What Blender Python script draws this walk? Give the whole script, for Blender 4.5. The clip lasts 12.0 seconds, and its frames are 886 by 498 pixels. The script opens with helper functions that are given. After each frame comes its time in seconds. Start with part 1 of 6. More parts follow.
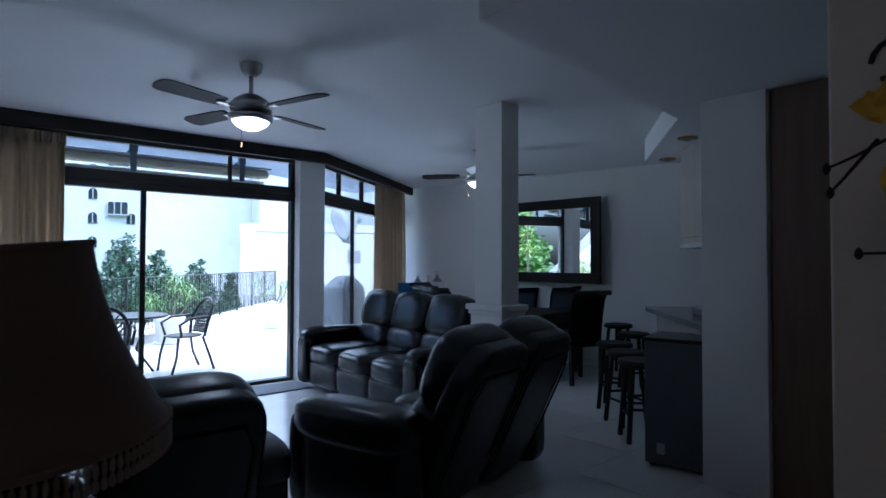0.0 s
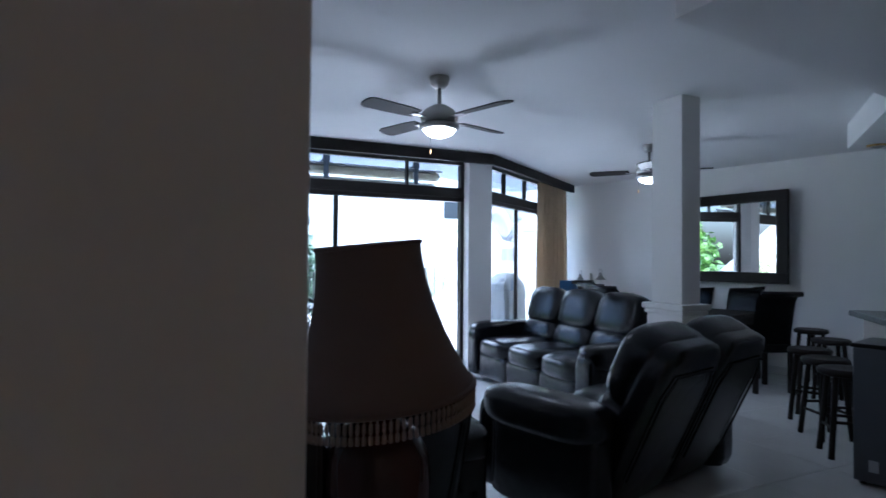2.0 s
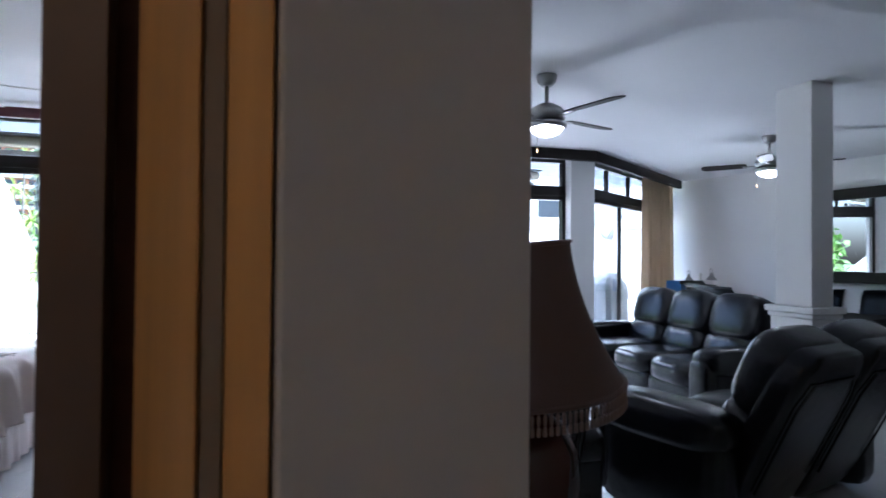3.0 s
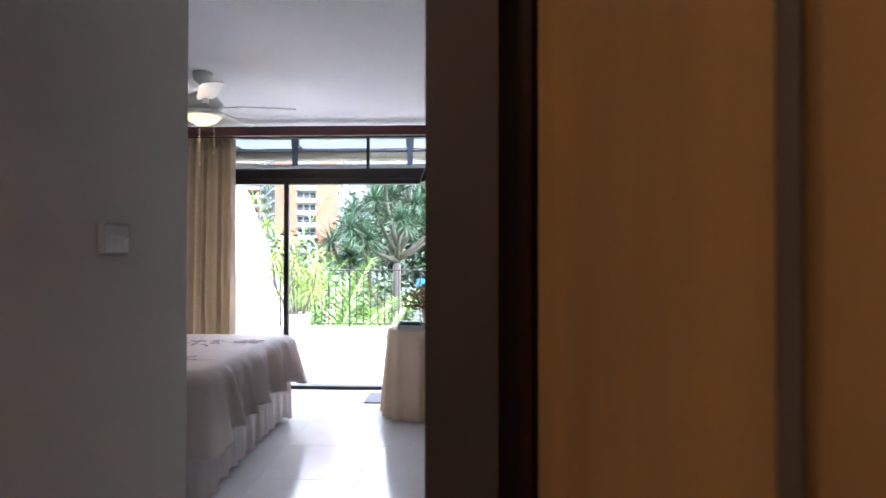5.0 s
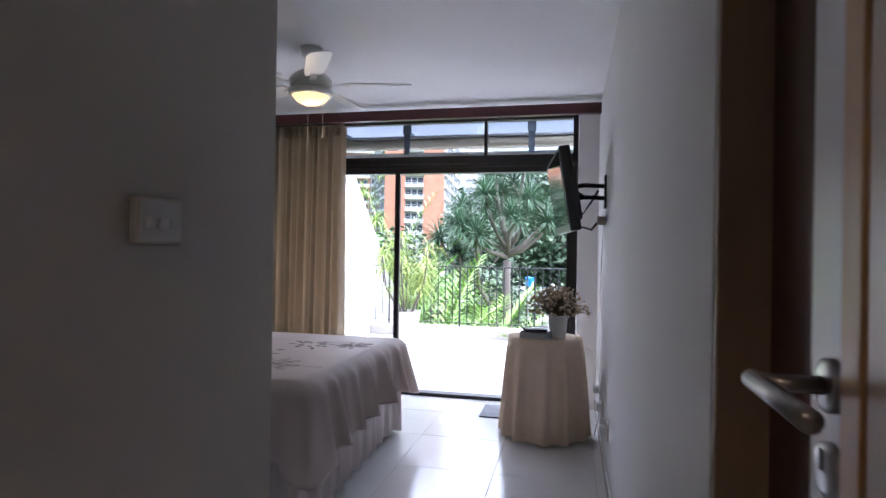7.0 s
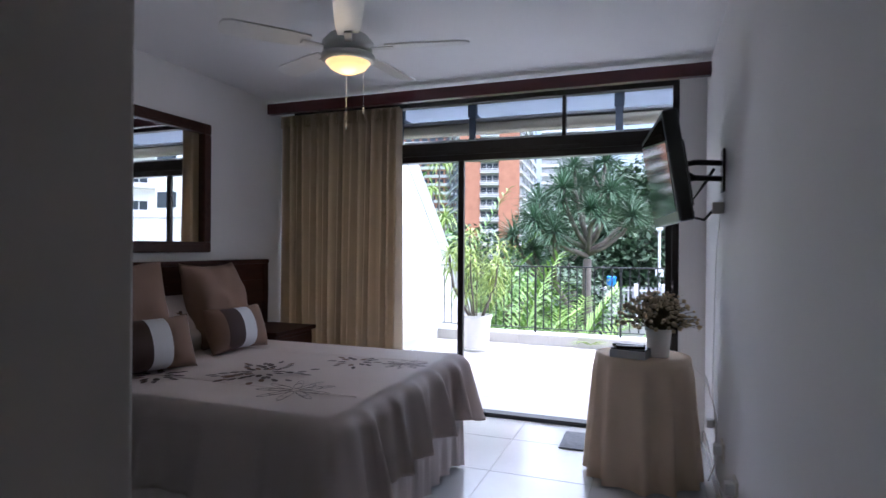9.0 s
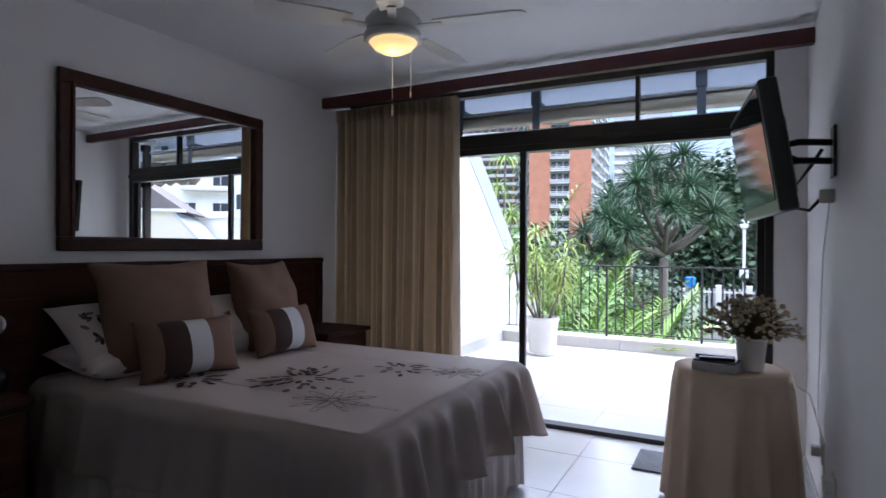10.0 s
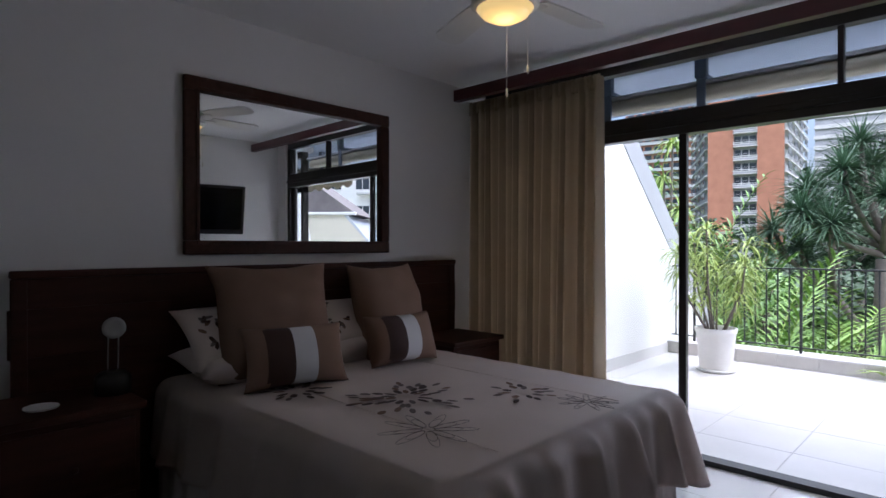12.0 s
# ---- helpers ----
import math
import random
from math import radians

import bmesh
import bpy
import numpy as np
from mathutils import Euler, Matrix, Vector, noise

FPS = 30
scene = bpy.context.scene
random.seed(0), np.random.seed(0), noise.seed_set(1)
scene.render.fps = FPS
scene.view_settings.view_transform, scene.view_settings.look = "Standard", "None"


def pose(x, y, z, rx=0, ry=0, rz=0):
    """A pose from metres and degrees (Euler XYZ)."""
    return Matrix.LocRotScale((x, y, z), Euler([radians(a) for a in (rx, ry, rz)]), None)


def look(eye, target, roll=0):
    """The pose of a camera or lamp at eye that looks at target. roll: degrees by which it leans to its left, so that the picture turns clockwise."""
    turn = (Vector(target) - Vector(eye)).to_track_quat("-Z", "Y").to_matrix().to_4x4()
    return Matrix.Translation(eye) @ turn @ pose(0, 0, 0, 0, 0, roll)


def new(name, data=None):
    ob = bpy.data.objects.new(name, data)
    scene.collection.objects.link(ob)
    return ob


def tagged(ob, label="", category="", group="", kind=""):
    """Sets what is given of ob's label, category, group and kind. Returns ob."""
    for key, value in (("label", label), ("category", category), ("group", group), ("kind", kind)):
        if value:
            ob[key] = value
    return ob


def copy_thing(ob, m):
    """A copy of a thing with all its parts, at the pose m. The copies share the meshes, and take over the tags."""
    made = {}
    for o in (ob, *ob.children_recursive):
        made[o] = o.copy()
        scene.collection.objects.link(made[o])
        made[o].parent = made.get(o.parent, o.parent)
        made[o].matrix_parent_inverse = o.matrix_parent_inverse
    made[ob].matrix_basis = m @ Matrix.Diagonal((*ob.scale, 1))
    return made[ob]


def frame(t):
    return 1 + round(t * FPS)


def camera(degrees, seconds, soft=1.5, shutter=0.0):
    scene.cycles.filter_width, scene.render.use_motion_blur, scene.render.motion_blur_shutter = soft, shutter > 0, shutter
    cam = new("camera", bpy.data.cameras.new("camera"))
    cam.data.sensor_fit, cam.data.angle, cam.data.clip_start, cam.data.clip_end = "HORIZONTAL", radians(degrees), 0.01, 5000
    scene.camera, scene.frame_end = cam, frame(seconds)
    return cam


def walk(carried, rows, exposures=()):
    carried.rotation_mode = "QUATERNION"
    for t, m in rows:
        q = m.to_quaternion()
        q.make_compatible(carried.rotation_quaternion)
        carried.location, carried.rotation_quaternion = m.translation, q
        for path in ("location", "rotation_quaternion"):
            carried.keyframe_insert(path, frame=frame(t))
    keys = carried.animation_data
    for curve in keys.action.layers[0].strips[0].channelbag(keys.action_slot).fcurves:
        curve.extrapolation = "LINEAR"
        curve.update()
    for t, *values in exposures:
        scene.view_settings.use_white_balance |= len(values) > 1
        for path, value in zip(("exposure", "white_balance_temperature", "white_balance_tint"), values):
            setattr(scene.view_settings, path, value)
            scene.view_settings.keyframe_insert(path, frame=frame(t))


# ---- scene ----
cam = camera(75.8, 12.0, 1.5, 0.4)
PATH = [
    (0, (-0.201, 0.294, 1.351), (1.088, 1.822, 1.399), 0.2),
    (0.5, (-0.273, 0.289, 1.363), (0.949, 1.871, 1.407), 0.3),
    (1, (-0.347, 0.277, 1.361), (0.774, 1.933, 1.401), 0.4),
    (1.5, (-0.406, 0.268, 1.345), (0.594, 2.0, 1.386), 0.5),
    (2, (-0.457, 0.262, 1.345), (0.395, 2.071, 1.382), 0.5),
    (2.5, (-0.515, 0.254, 1.345), (0.187, 2.127, 1.379), 0.4),
    (3, (-0.566, 0.264, 1.345), (-0.016, 2.186, 1.376), 0.5),
    (3.5, (-0.611, 0.27, 1.345), (-0.23, 2.233, 1.373), 0.5),
    (3.7, (-0.623, 0.272, 1.344), (-0.308, 2.247, 1.374), 0.6),
    (5.3, (-0.729, 0.463, 1.343), (-0.886, 2.457, 1.361), 0.3),
    (5.5, (-0.745, 0.514, 1.342), (-0.949, 2.504, 1.359), 0.6),
    (5.8, (-0.767, 0.578, 1.342), (-1.025, 2.562, 1.355), 0.7),
    (6, (-0.784, 0.645, 1.343), (-1.088, 2.621, 1.355), 0.6),
    (6.5, (-0.843, 0.78, 1.344), (-1.234, 2.741, 1.346), 0.8),
    (6.8, (-0.887, 0.879, 1.342), (-1.304, 2.835, 1.346), 0.8),
    (7, (-0.91, 0.956, 1.341), (-1.351, 2.907, 1.345), 0.9),
    (7.2, (-0.934, 1.02, 1.342), (-1.389, 2.968, 1.34), 1.0),
    (8.8, (-1.013, 1.587, 1.339), (-1.668, 3.476, 1.336), 0.4),
    (9, (-1.027, 1.654, 1.339), (-1.723, 3.529, 1.335), 0.4),
    (9.5, (-1.055, 1.81, 1.338), (-1.864, 3.64, 1.329), 0.3),
    (10, (-1.065, 1.95, 1.324), (-1.983, 3.727, 1.318), 0.3),
    (10.5, (-1.042, 2.095, 1.324), (-2.101, 3.792, 1.317), 0.2),
    (11, (-1.033, 2.19, 1.331), (-2.229, 3.793, 1.319), 0.2),
    (11.5, (-1.064, 2.299, 1.33), (-2.367, 3.816, 1.323), 0.1),
    (12, (-1.114, 2.406, 1.341), (-2.497, 3.851, 1.33), 0.0),
]
EXPOSURES = [(0.0, 1.28, 4620, 10), (1.5, 1.97, 4800, 10), (2.5, 2.45, 4880, 11), (3.5, 2.8, 5200, 14), (5.5, 2.55, 5500, 18), (7.0, 2.1, 5350, 19), (9.0, 1.55, 5250, 18), (10.5, 1.12, 5300, 17), (12.0, 0.87, 5450, 17)]
walk(cam, [(t, look(eye, target, roll)) for t, eye, target, roll in PATH], EXPOSURES)

# ---- world, sun ----
world = bpy.data.worlds.new("world")
scene.world = world
world.use_nodes = True
wn = world.node_tree.nodes
wl = world.node_tree.links
sky = wn.new("ShaderNodeTexSky")
sky.sky_type = "NISHITA"
sky.sun_disc = False
sky.sun_elevation, sky.sun_rotation = radians(68), radians(72)
sky.air_density, sky.dust_density, sky.ozone_density = 1.0, 6.0, 0.6
wl.new(sky.outputs[0], wn["Background"].inputs[0])
wn["Background"].inputs[1].default_value = 0.15
sun = new("sun", bpy.data.lights.new("sun", "SUN"))
sun.data.energy, sun.data.angle, sun.data.color = 5.2, radians(145), (1.0, 0.97, 0.93)
sun.matrix_world = look((5.0, 5.6, 13.0), (0, 4, 0))


def lamp(name, at, watts, radius, colour):
    ob = new(name, bpy.data.lights.new(name, "POINT"))
    ob.data.energy, ob.data.shadow_soft_size, ob.data.color = watts, radius, colour
    ob.location = at
    return ob


# ---- materials ----
def mat(name, colour, rough=0.6, metal=0.0, vary=0.15, scale=6.0, bump=0.1, fine=60.0, spec=0.5, stretch=(1, 1, 1), rand=0.0, tone=None):
    """A node material: base colour with coarse and fine variation and a fine bump."""
    m = bpy.data.materials.new(name)
    m.use_nodes = True
    n, k = m.node_tree.nodes, m.node_tree.links
    b = n["Principled BSDF"]
    b.inputs["Roughness"].default_value = rough
    b.inputs["Metallic"].default_value = metal
    b.inputs["Specular IOR Level"].default_value = spec
    tc = n.new("ShaderNodeTexCoord")
    mp = n.new("ShaderNodeMapping")
    mp.inputs["Scale"].default_value = stretch
    k.new(tc.outputs["Object"], mp.inputs["Vector"])
    big = n.new("ShaderNodeTexNoise")
    big.inputs["Scale"].default_value, big.inputs["Detail"].default_value = scale, 5.0
    k.new(mp.outputs[0], big.inputs["Vector"])
    small = n.new("ShaderNodeTexNoise")
    small.inputs["Scale"].default_value, small.inputs["Detail"].default_value = fine, 3.0
    k.new(mp.outputs[0], small.inputs["Vector"])
    mix = n.new("ShaderNodeMix")
    mix.data_type = "RGBA"
    dark = tone if tone else [c * (1 - vary) for c in colour]
    light = [min(1.0, c * (1 + vary * 0.6)) for c in colour]
    mix.inputs[6].default_value = (*dark, 1)
    mix.inputs[7].default_value = (*light, 1)
    add = n.new("ShaderNodeMath")
    add.operation = "MULTIPLY_ADD"
    k.new(small.outputs[0], add.inputs[0])
    add.inputs[1].default_value = 0.35
    sub = n.new("ShaderNodeMath")
    sub.operation = "MULTIPLY_ADD"
    k.new(big.outputs[0], sub.inputs[0])
    sub.inputs[1].default_value, sub.inputs[2].default_value = 1.6, -0.45
    k.new(sub.outputs[0], add.inputs[2])
    last = add
    if rand:
        info = n.new("ShaderNodeObjectInfo")
        jit = n.new("ShaderNodeMath")
        jit.operation = "MULTIPLY_ADD"
        k.new(info.outputs["Random"], jit.inputs[0])
        jit.inputs[1].default_value = rand
        k.new(add.outputs[0], jit.inputs[2])
        last = jit
    k.new(last.outputs[0], mix.inputs[0])
    k.new(mix.outputs[2], b.inputs["Base Color"])
    if bump:
        bp = n.new("ShaderNodeBump")
        bp.inputs["Strength"].default_value, bp.inputs["Distance"].default_value = bump, 0.01
        k.new(add.outputs[0], bp.inputs["Height"])
        k.new(bp.outputs[0], b.inputs["Normal"])
    return m


def glow(name, colour, strength):
    m = bpy.data.materials.new(name)
    m.use_nodes = True
    b = m.node_tree.nodes["Principled BSDF"]
    b.inputs["Base Color"].default_value = (*colour, 1)
    b.inputs["Emission Color"].default_value = (*colour, 1)
    b.inputs["Emission Strength"].default_value = strength
    b.inputs["Roughness"].default_value = 0.3
    return m


def clear(name, rough=0.0):
    m = bpy.data.materials.new(name)
    m.use_nodes = True
    n, k = m.node_tree.nodes, m.node_tree.links
    out = n["Material Output"]
    tr = n.new("ShaderNodeBsdfTransparent")
    gl = n.new("ShaderNodeBsdfGlossy")
    gl.inputs["Roughness"].default_value = rough
    fr = n.new("ShaderNodeMath")
    fr.operation = "POWER"
    lw = n.new("ShaderNodeLayerWeight")
    k.new(lw.outputs["Facing"], fr.inputs[0])
    fr.inputs[1].default_value = 4.0
    mx = n.new("ShaderNodeMixShader")
    tr.inputs[0].default_value = (0.93, 0.95, 0.95, 1)
    k.new(fr.outputs[0], mx.inputs[0])
    k.new(tr.outputs[0], mx.inputs[1])
    k.new(gl.outputs[0], mx.inputs[2])
    k.new(mx.outputs[0], out.inputs[0])
    return m


PLASTER = mat("plaster", (0.78, 0.77, 0.76), 0.75, vary=0.05, scale=1.3, bump=0.06, fine=90)
# Darker, warmer copy of PLASTER; the hall's dim warm light is in the colour.
PLASTER_HALL_DIM = mat("dim_hall_plaster", (0.62, 0.58, 0.54), 0.6, vary=0.06, scale=1.3, bump=0.05, fine=90)
CEILING = mat("ceiling_paint", (0.82, 0.82, 0.82), 0.85, vary=0.04, scale=1.0, bump=0.04, fine=70)
OUTWALL = mat("outside_plaster", (0.80, 0.79, 0.76), 0.85, vary=0.08, scale=1.0, bump=0.2, fine=50)
TILE = mat("floor_tile", (0.66, 0.66, 0.65), 0.16, vary=0.08, scale=2.5, bump=0.01, fine=25, rand=0.25)
KERBTILE = mat("kerb_tile", (0.55, 0.53, 0.50), 0.5, vary=0.12, scale=3, bump=0.03, fine=25)
OUTTILE = mat("terrace_tile", (0.58, 0.57, 0.55), 0.4, vary=0.08, scale=2.5, bump=0.03, fine=25, rand=0.25)
GROUT = mat("grout", (0.47, 0.46, 0.44), 0.9, vary=0.15, bump=0.1)
BRONZE = mat("bronze_aluminium", (0.025, 0.02, 0.018), 0.35, metal=0.3, vary=0.1, bump=0.02)
MAROON = mat("dark_stained_wood", (0.075, 0.012, 0.014), 0.35, vary=0.35, scale=3, stretch=(1, 9, 9), bump=0.05)
DARKWOOD = mat("dark_wood", (0.050, 0.017, 0.010), 0.5, spec=0.25, vary=0.45, scale=3, stretch=(9, 1, 9), bump=0.08, fine=40)
BLACKWOOD = mat("black_wood", (0.018, 0.014, 0.012), 0.55, spec=0.22, vary=0.3, scale=5, stretch=(6, 6, 1), bump=0.05)
ORANGEWOOD = mat("varnished_pine", (0.52, 0.30, 0.105), 0.35, vary=0.2, scale=4, stretch=(8, 8, 0.8), bump=0.04)
LEATHER = mat("black_leather", (0.006, 0.006, 0.008), 0.27, spec=0.38, vary=0.3, scale=9, bump=0.25, fine=140)
CURTAIN = mat("cream_curtain", (0.59, 0.48, 0.345), 0.9, vary=0.1, scale=3, bump=0.15, fine=200)
LINEN = mat("taupe_bedspread", (0.74, 0.64, 0.59), 0.55, vary=0.07, scale=3, bump=0.15, fine=220)
VALANCE = mat("bed_valance", (0.62, 0.55, 0.53), 0.85, vary=0.08, scale=3, bump=0.15, fine=220)
BEIGE = mat("beige_cloth", (0.72, 0.57, 0.42), 0.9, vary=0.08, scale=4, bump=0.15, fine=220)
CUSHION = mat("tan_cushion", (0.24, 0.15, 0.105), 0.85, vary=0.1, scale=5, bump=0.2, fine=160)
BROWN = mat("brown_satin", (0.055, 0.025, 0.02), 0.6, vary=0.1, bump=0.1, fine=160)
WHITECLOTH = mat("white_cloth", (0.72, 0.72, 0.74), 0.8, vary=0.05, bump=0.1, fine=160)
WHITEPLASTIC = mat("white_plastic", (0.75, 0.75, 0.73), 0.35, vary=0.04, bump=0.01)
CREAMPLASTIC = mat("cream_plastic", (0.66, 0.62, 0.54), 0.4, vary=0.04, bump=0.01)
WHITEGLOSS = mat("gloss_white_paint", (0.55, 0.50, 0.47), 0.27, spec=0.3, vary=0.06, scale=2, bump=0.015, fine=30)
DOORGLOSS = mat("gloss_door_face", (0.60, 0.49, 0.39), 0.25, spec=0.4, vary=0.06, scale=2, bump=0.02, fine=14)
# Two shade colours, for the partition end and the recess by the door
END_SHADE_TAN = mat("tan_end_shade", (0.38, 0.275, 0.19), 0.5, vary=0.15, scale=3, stretch=(6, 6, 0.8), bump=0.03)
RECESS_SHADE_RED = mat("red_brown_recess_shade", (0.11, 0.05, 0.035), 0.45, vary=0.25, scale=3, stretch=(8, 8, 0.8), bump=0.04)
DOORPAINT = mat("satin_door_paint", (0.60, 0.57, 0.53), 0.3, vary=0.06, scale=2, bump=0.02, fine=30)
JAMB = mat("brown_jamb_paint", (0.085, 0.06, 0.048), 0.4, vary=0.12, scale=3, bump=0.03)
BROWNDOOR = mat("brown_timber_door", (0.17, 0.10, 0.07), 0.45, vary=0.25, scale=3, stretch=(8, 8, 0.8), bump=0.05)
BEADPAINT = mat("grey_brown_bead", (0.22, 0.185, 0.15), 0.5, vary=0.12, scale=3, bump=0.03)
BLACKPLASTIC = mat("black_plastic", (0.012, 0.012, 0.013), 0.3, vary=0.1, bump=0.01)
SCREEN = mat("screen_glass", (0.006, 0.006, 0.007), 0.06, vary=0.05, bump=0.0)
STEEL = mat("brushed_steel", (0.42, 0.41, 0.40), 0.3, metal=1.0, vary=0.1, bump=0.02, fine=90)
IRON = mat("painted_iron", (0.02, 0.022, 0.022), 0.5, vary=0.2, bump=0.05)
CASTIRON = mat("cast_aluminium_dark", (0.02, 0.02, 0.025), 0.4, metal=0.2, vary=0.2, bump=0.08)
POT = mat("white_pot", (0.74, 0.73, 0.70), 0.55, vary=0.12, scale=4, bump=0.05)
SOIL = mat("soil", (0.06, 0.045, 0.035), 0.95, vary=0.4, scale=20, bump=0.6)
LEAFLIGHT = mat("light_green_leaf", (0.30, 0.37, 0.08), 0.5, vary=0.4, scale=3, bump=0.05, tone=(0.17, 0.26, 0.05))
LEAF = mat("green_leaf", (0.13, 0.25, 0.045), 0.45, vary=0.45, scale=3, bump=0.05)
PALM = mat("palm_leaf", (0.19, 0.31, 0.055), 0.45, vary=0.4, scale=2, bump=0.05, tone=(0.10, 0.19, 0.03))
LEAFDARK = mat("blue_green_leaf", (0.075, 0.14, 0.075), 0.45, vary=0.45, scale=2, bump=0.05)
LEAFDEEP = mat("deep_green_leaf", (0.035, 0.07, 0.028), 0.6, vary=0.5, scale=1, bump=0.1)
BARK = mat("grey_bark", (0.15, 0.125, 0.105), 0.9, vary=0.3, scale=8, bump=0.5, fine=30)
BRICK = mat("orange_brick", (0.36, 0.16, 0.095), 0.85, vary=0.2, scale=0.6, bump=0.2, fine=8)
CONCRETE = mat("pale_concrete", (0.55, 0.54, 0.52), 0.85, vary=0.12, scale=0.5, bump=0.1, fine=10)
GREYCONC = mat("grey_concrete", (0.38, 0.38, 0.39), 0.85, vary=0.2, scale=0.5, bump=0.1, fine=10)
FARGLASS = mat("far_window_glass", (0.05, 0.06, 0.07), 0.15, vary=0.3, scale=0.4, bump=0.0)
CREAMWALL = mat("cream_plaster", (0.68, 0.63, 0.50), 0.85, vary=0.08, scale=1.0, bump=0.15, fine=40)
ROOFTILE = mat("grey_roof_tile", (0.16, 0.14, 0.135), 0.8, vary=0.25, scale=2, bump=0.3, fine=14)
GREENPAINT = mat("grass", (0.05, 0.09, 0.03), 0.95, vary=0.5, scale=1.5, bump=0.4)
PAVING = mat("road_paving", (0.42, 0.40, 0.37), 0.9, vary=0.15, scale=1.0, bump=0.1)
AWNING = mat("awning_canvas", (0.55, 0.51, 0.40), 0.85, vary=0.15, scale=3, bump=0.1)
BLUEGREY = mat("galvanised_bracket", (0.16, 0.19, 0.24), 0.5, metal=0.4, vary=0.15, bump=0.05)
GALV = mat("painted_cassette", (0.50, 0.52, 0.55), 0.5, vary=0.1, bump=0.02)
# The eave underside's shade and bluish bounce are put into this colour.
SOFFIT_SHADE = mat("eave_shade_tint", (0.40, 0.46, 0.60), 0.8, vary=0.05, scale=1, bump=0.04)
SHADE = mat("brown_lampshade", (0.12, 0.075, 0.06), 0.75, vary=0.12, scale=5, bump=0.15, fine=180)
FRINGE = mat("bead_fringe", (0.22, 0.15, 0.115), 0.35, vary=0.3, scale=40, bump=0.05)
CERAMIC = mat("maroon_ceramic", (0.045, 0.015, 0.013), 0.12, vary=0.2, bump=0.01)
MIRROR = mat("mirror_silver", (0.86, 0.87, 0.86), 0.0, metal=1.0, vary=0.01, bump=0.0)
CLEAR = clear("window_glass")
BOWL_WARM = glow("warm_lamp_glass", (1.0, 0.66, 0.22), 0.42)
BOWL_COOL = glow("lit_lamp_glass", (1.0, 0.97, 0.92), 1.6)
BRASS = mat("polished_brass", (0.62, 0.42, 0.14), 0.2, metal=1.0, vary=0.1, bump=0.01)
GREYMAT = mat("grey_door_mat", (0.24, 0.25, 0.27), 0.95, vary=0.25, scale=30, bump=0.4, fine=200)
GRANITE = mat("grey_granite", (0.25, 0.255, 0.26), 0.2, vary=0.3, scale=40, bump=0.01, fine=200)
APPLIANCE = mat("grey_appliance", (0.10, 0.11, 0.13), 0.35, vary=0.05, bump=0.01)
GREYCOVER = mat("grey_braai_cover", (0.21, 0.22, 0.235), 0.6, vary=0.15, scale=5, bump=0.2)
DRIED = mat("dried_flower", (0.58, 0.47, 0.30), 0.9, vary=0.35, scale=20, bump=0.2)
DRIEDDARK = mat("dried_leaf", (0.12, 0.10, 0.05), 0.9, vary=0.35, scale=20, bump=0.2)
YELLOW = mat("yellow_petal", (0.62, 0.42, 0.03), 0.6, vary=0.3, scale=20, bump=0.05)
PETALWHITE = mat("white_petal", (0.7, 0.68, 0.62), 0.6, vary=0.15, scale=20, bump=0.05)
BLUEBOX = mat("blue_card", (0.03, 0.12, 0.32), 0.4, vary=0.1, bump=0.02)
BLUEPAINT = mat("bright_blue_paint", (0.03, 0.22, 0.62), 0.5, vary=0.1, bump=0.02)
WHITEMETAL = mat("white_enamel", (0.7, 0.7, 0.68), 0.3, vary=0.05, bump=0.01)
THREAD = mat("embroidery_thread", (0.20, 0.16, 0.15), 0.8, vary=0.2, bump=0.05)


# ---- mesh tools ----
def link(name, bm, material, parent=None, label="", smooth=False):
    me = bpy.data.meshes.new(name)
    bmesh.ops.recalc_face_normals(bm, faces=bm.faces)
    bm.to_mesh(me)
    bm.free()
    if smooth:
        me.polygons.foreach_set("use_smooth", [True] * len(me.polygons))
    me.materials.append(material)
    ob = new(name, me)
    if parent:
        ob.parent = parent
    if label:
        ob["label"] = label
    return ob


def part(name, bm, material, parent, label="", smooth=False):
    return link(name, bm, material, parent, label, smooth)


def thing(name, at, turn, label, category, group="", kind=""):
    ob = new(name)
    ob.matrix_world = pose(*at, 0, 0, turn)
    ob.empty_display_size = 0.1
    return tagged(ob, label, category, group, kind)


def single(name, bm, material, label, category, at=(0, 0, 0), turn=0, kind="", smooth=False, group=""):
    ob = link(name, bm, material, None, "", smooth)
    ob.matrix_world = pose(*at, 0, 0, turn)
    return tagged(ob, label, category, group, kind)


def box(x0, y0, z0, x1, y1, z1, bevel=0.0, bm=None, seg=2, m=None):
    own = bmesh.new()
    bmesh.ops.create_cube(own, size=1.0)
    for v in own.verts:
        v.co = Vector(((x0 + x1) / 2 + v.co.x * (x1 - x0), (y0 + y1) / 2 + v.co.y * (y1 - y0), (z0 + z1) / 2 + v.co.z * (z1 - z0)))
    if bevel:
        bmesh.ops.bevel(own, geom=own.edges[:], offset=bevel, segments=seg, affect="EDGES", profile=0.5)
    if m:
        bmesh.ops.transform(own, matrix=m, verts=own.verts)
    return merge(bm, own)


def merge(bm, own):
    if bm is None:
        return own
    me = bpy.data.meshes.new("tmp")
    own.to_mesh(me)
    own.free()
    bm.from_mesh(me)
    bpy.data.meshes.remove(me)
    return bm


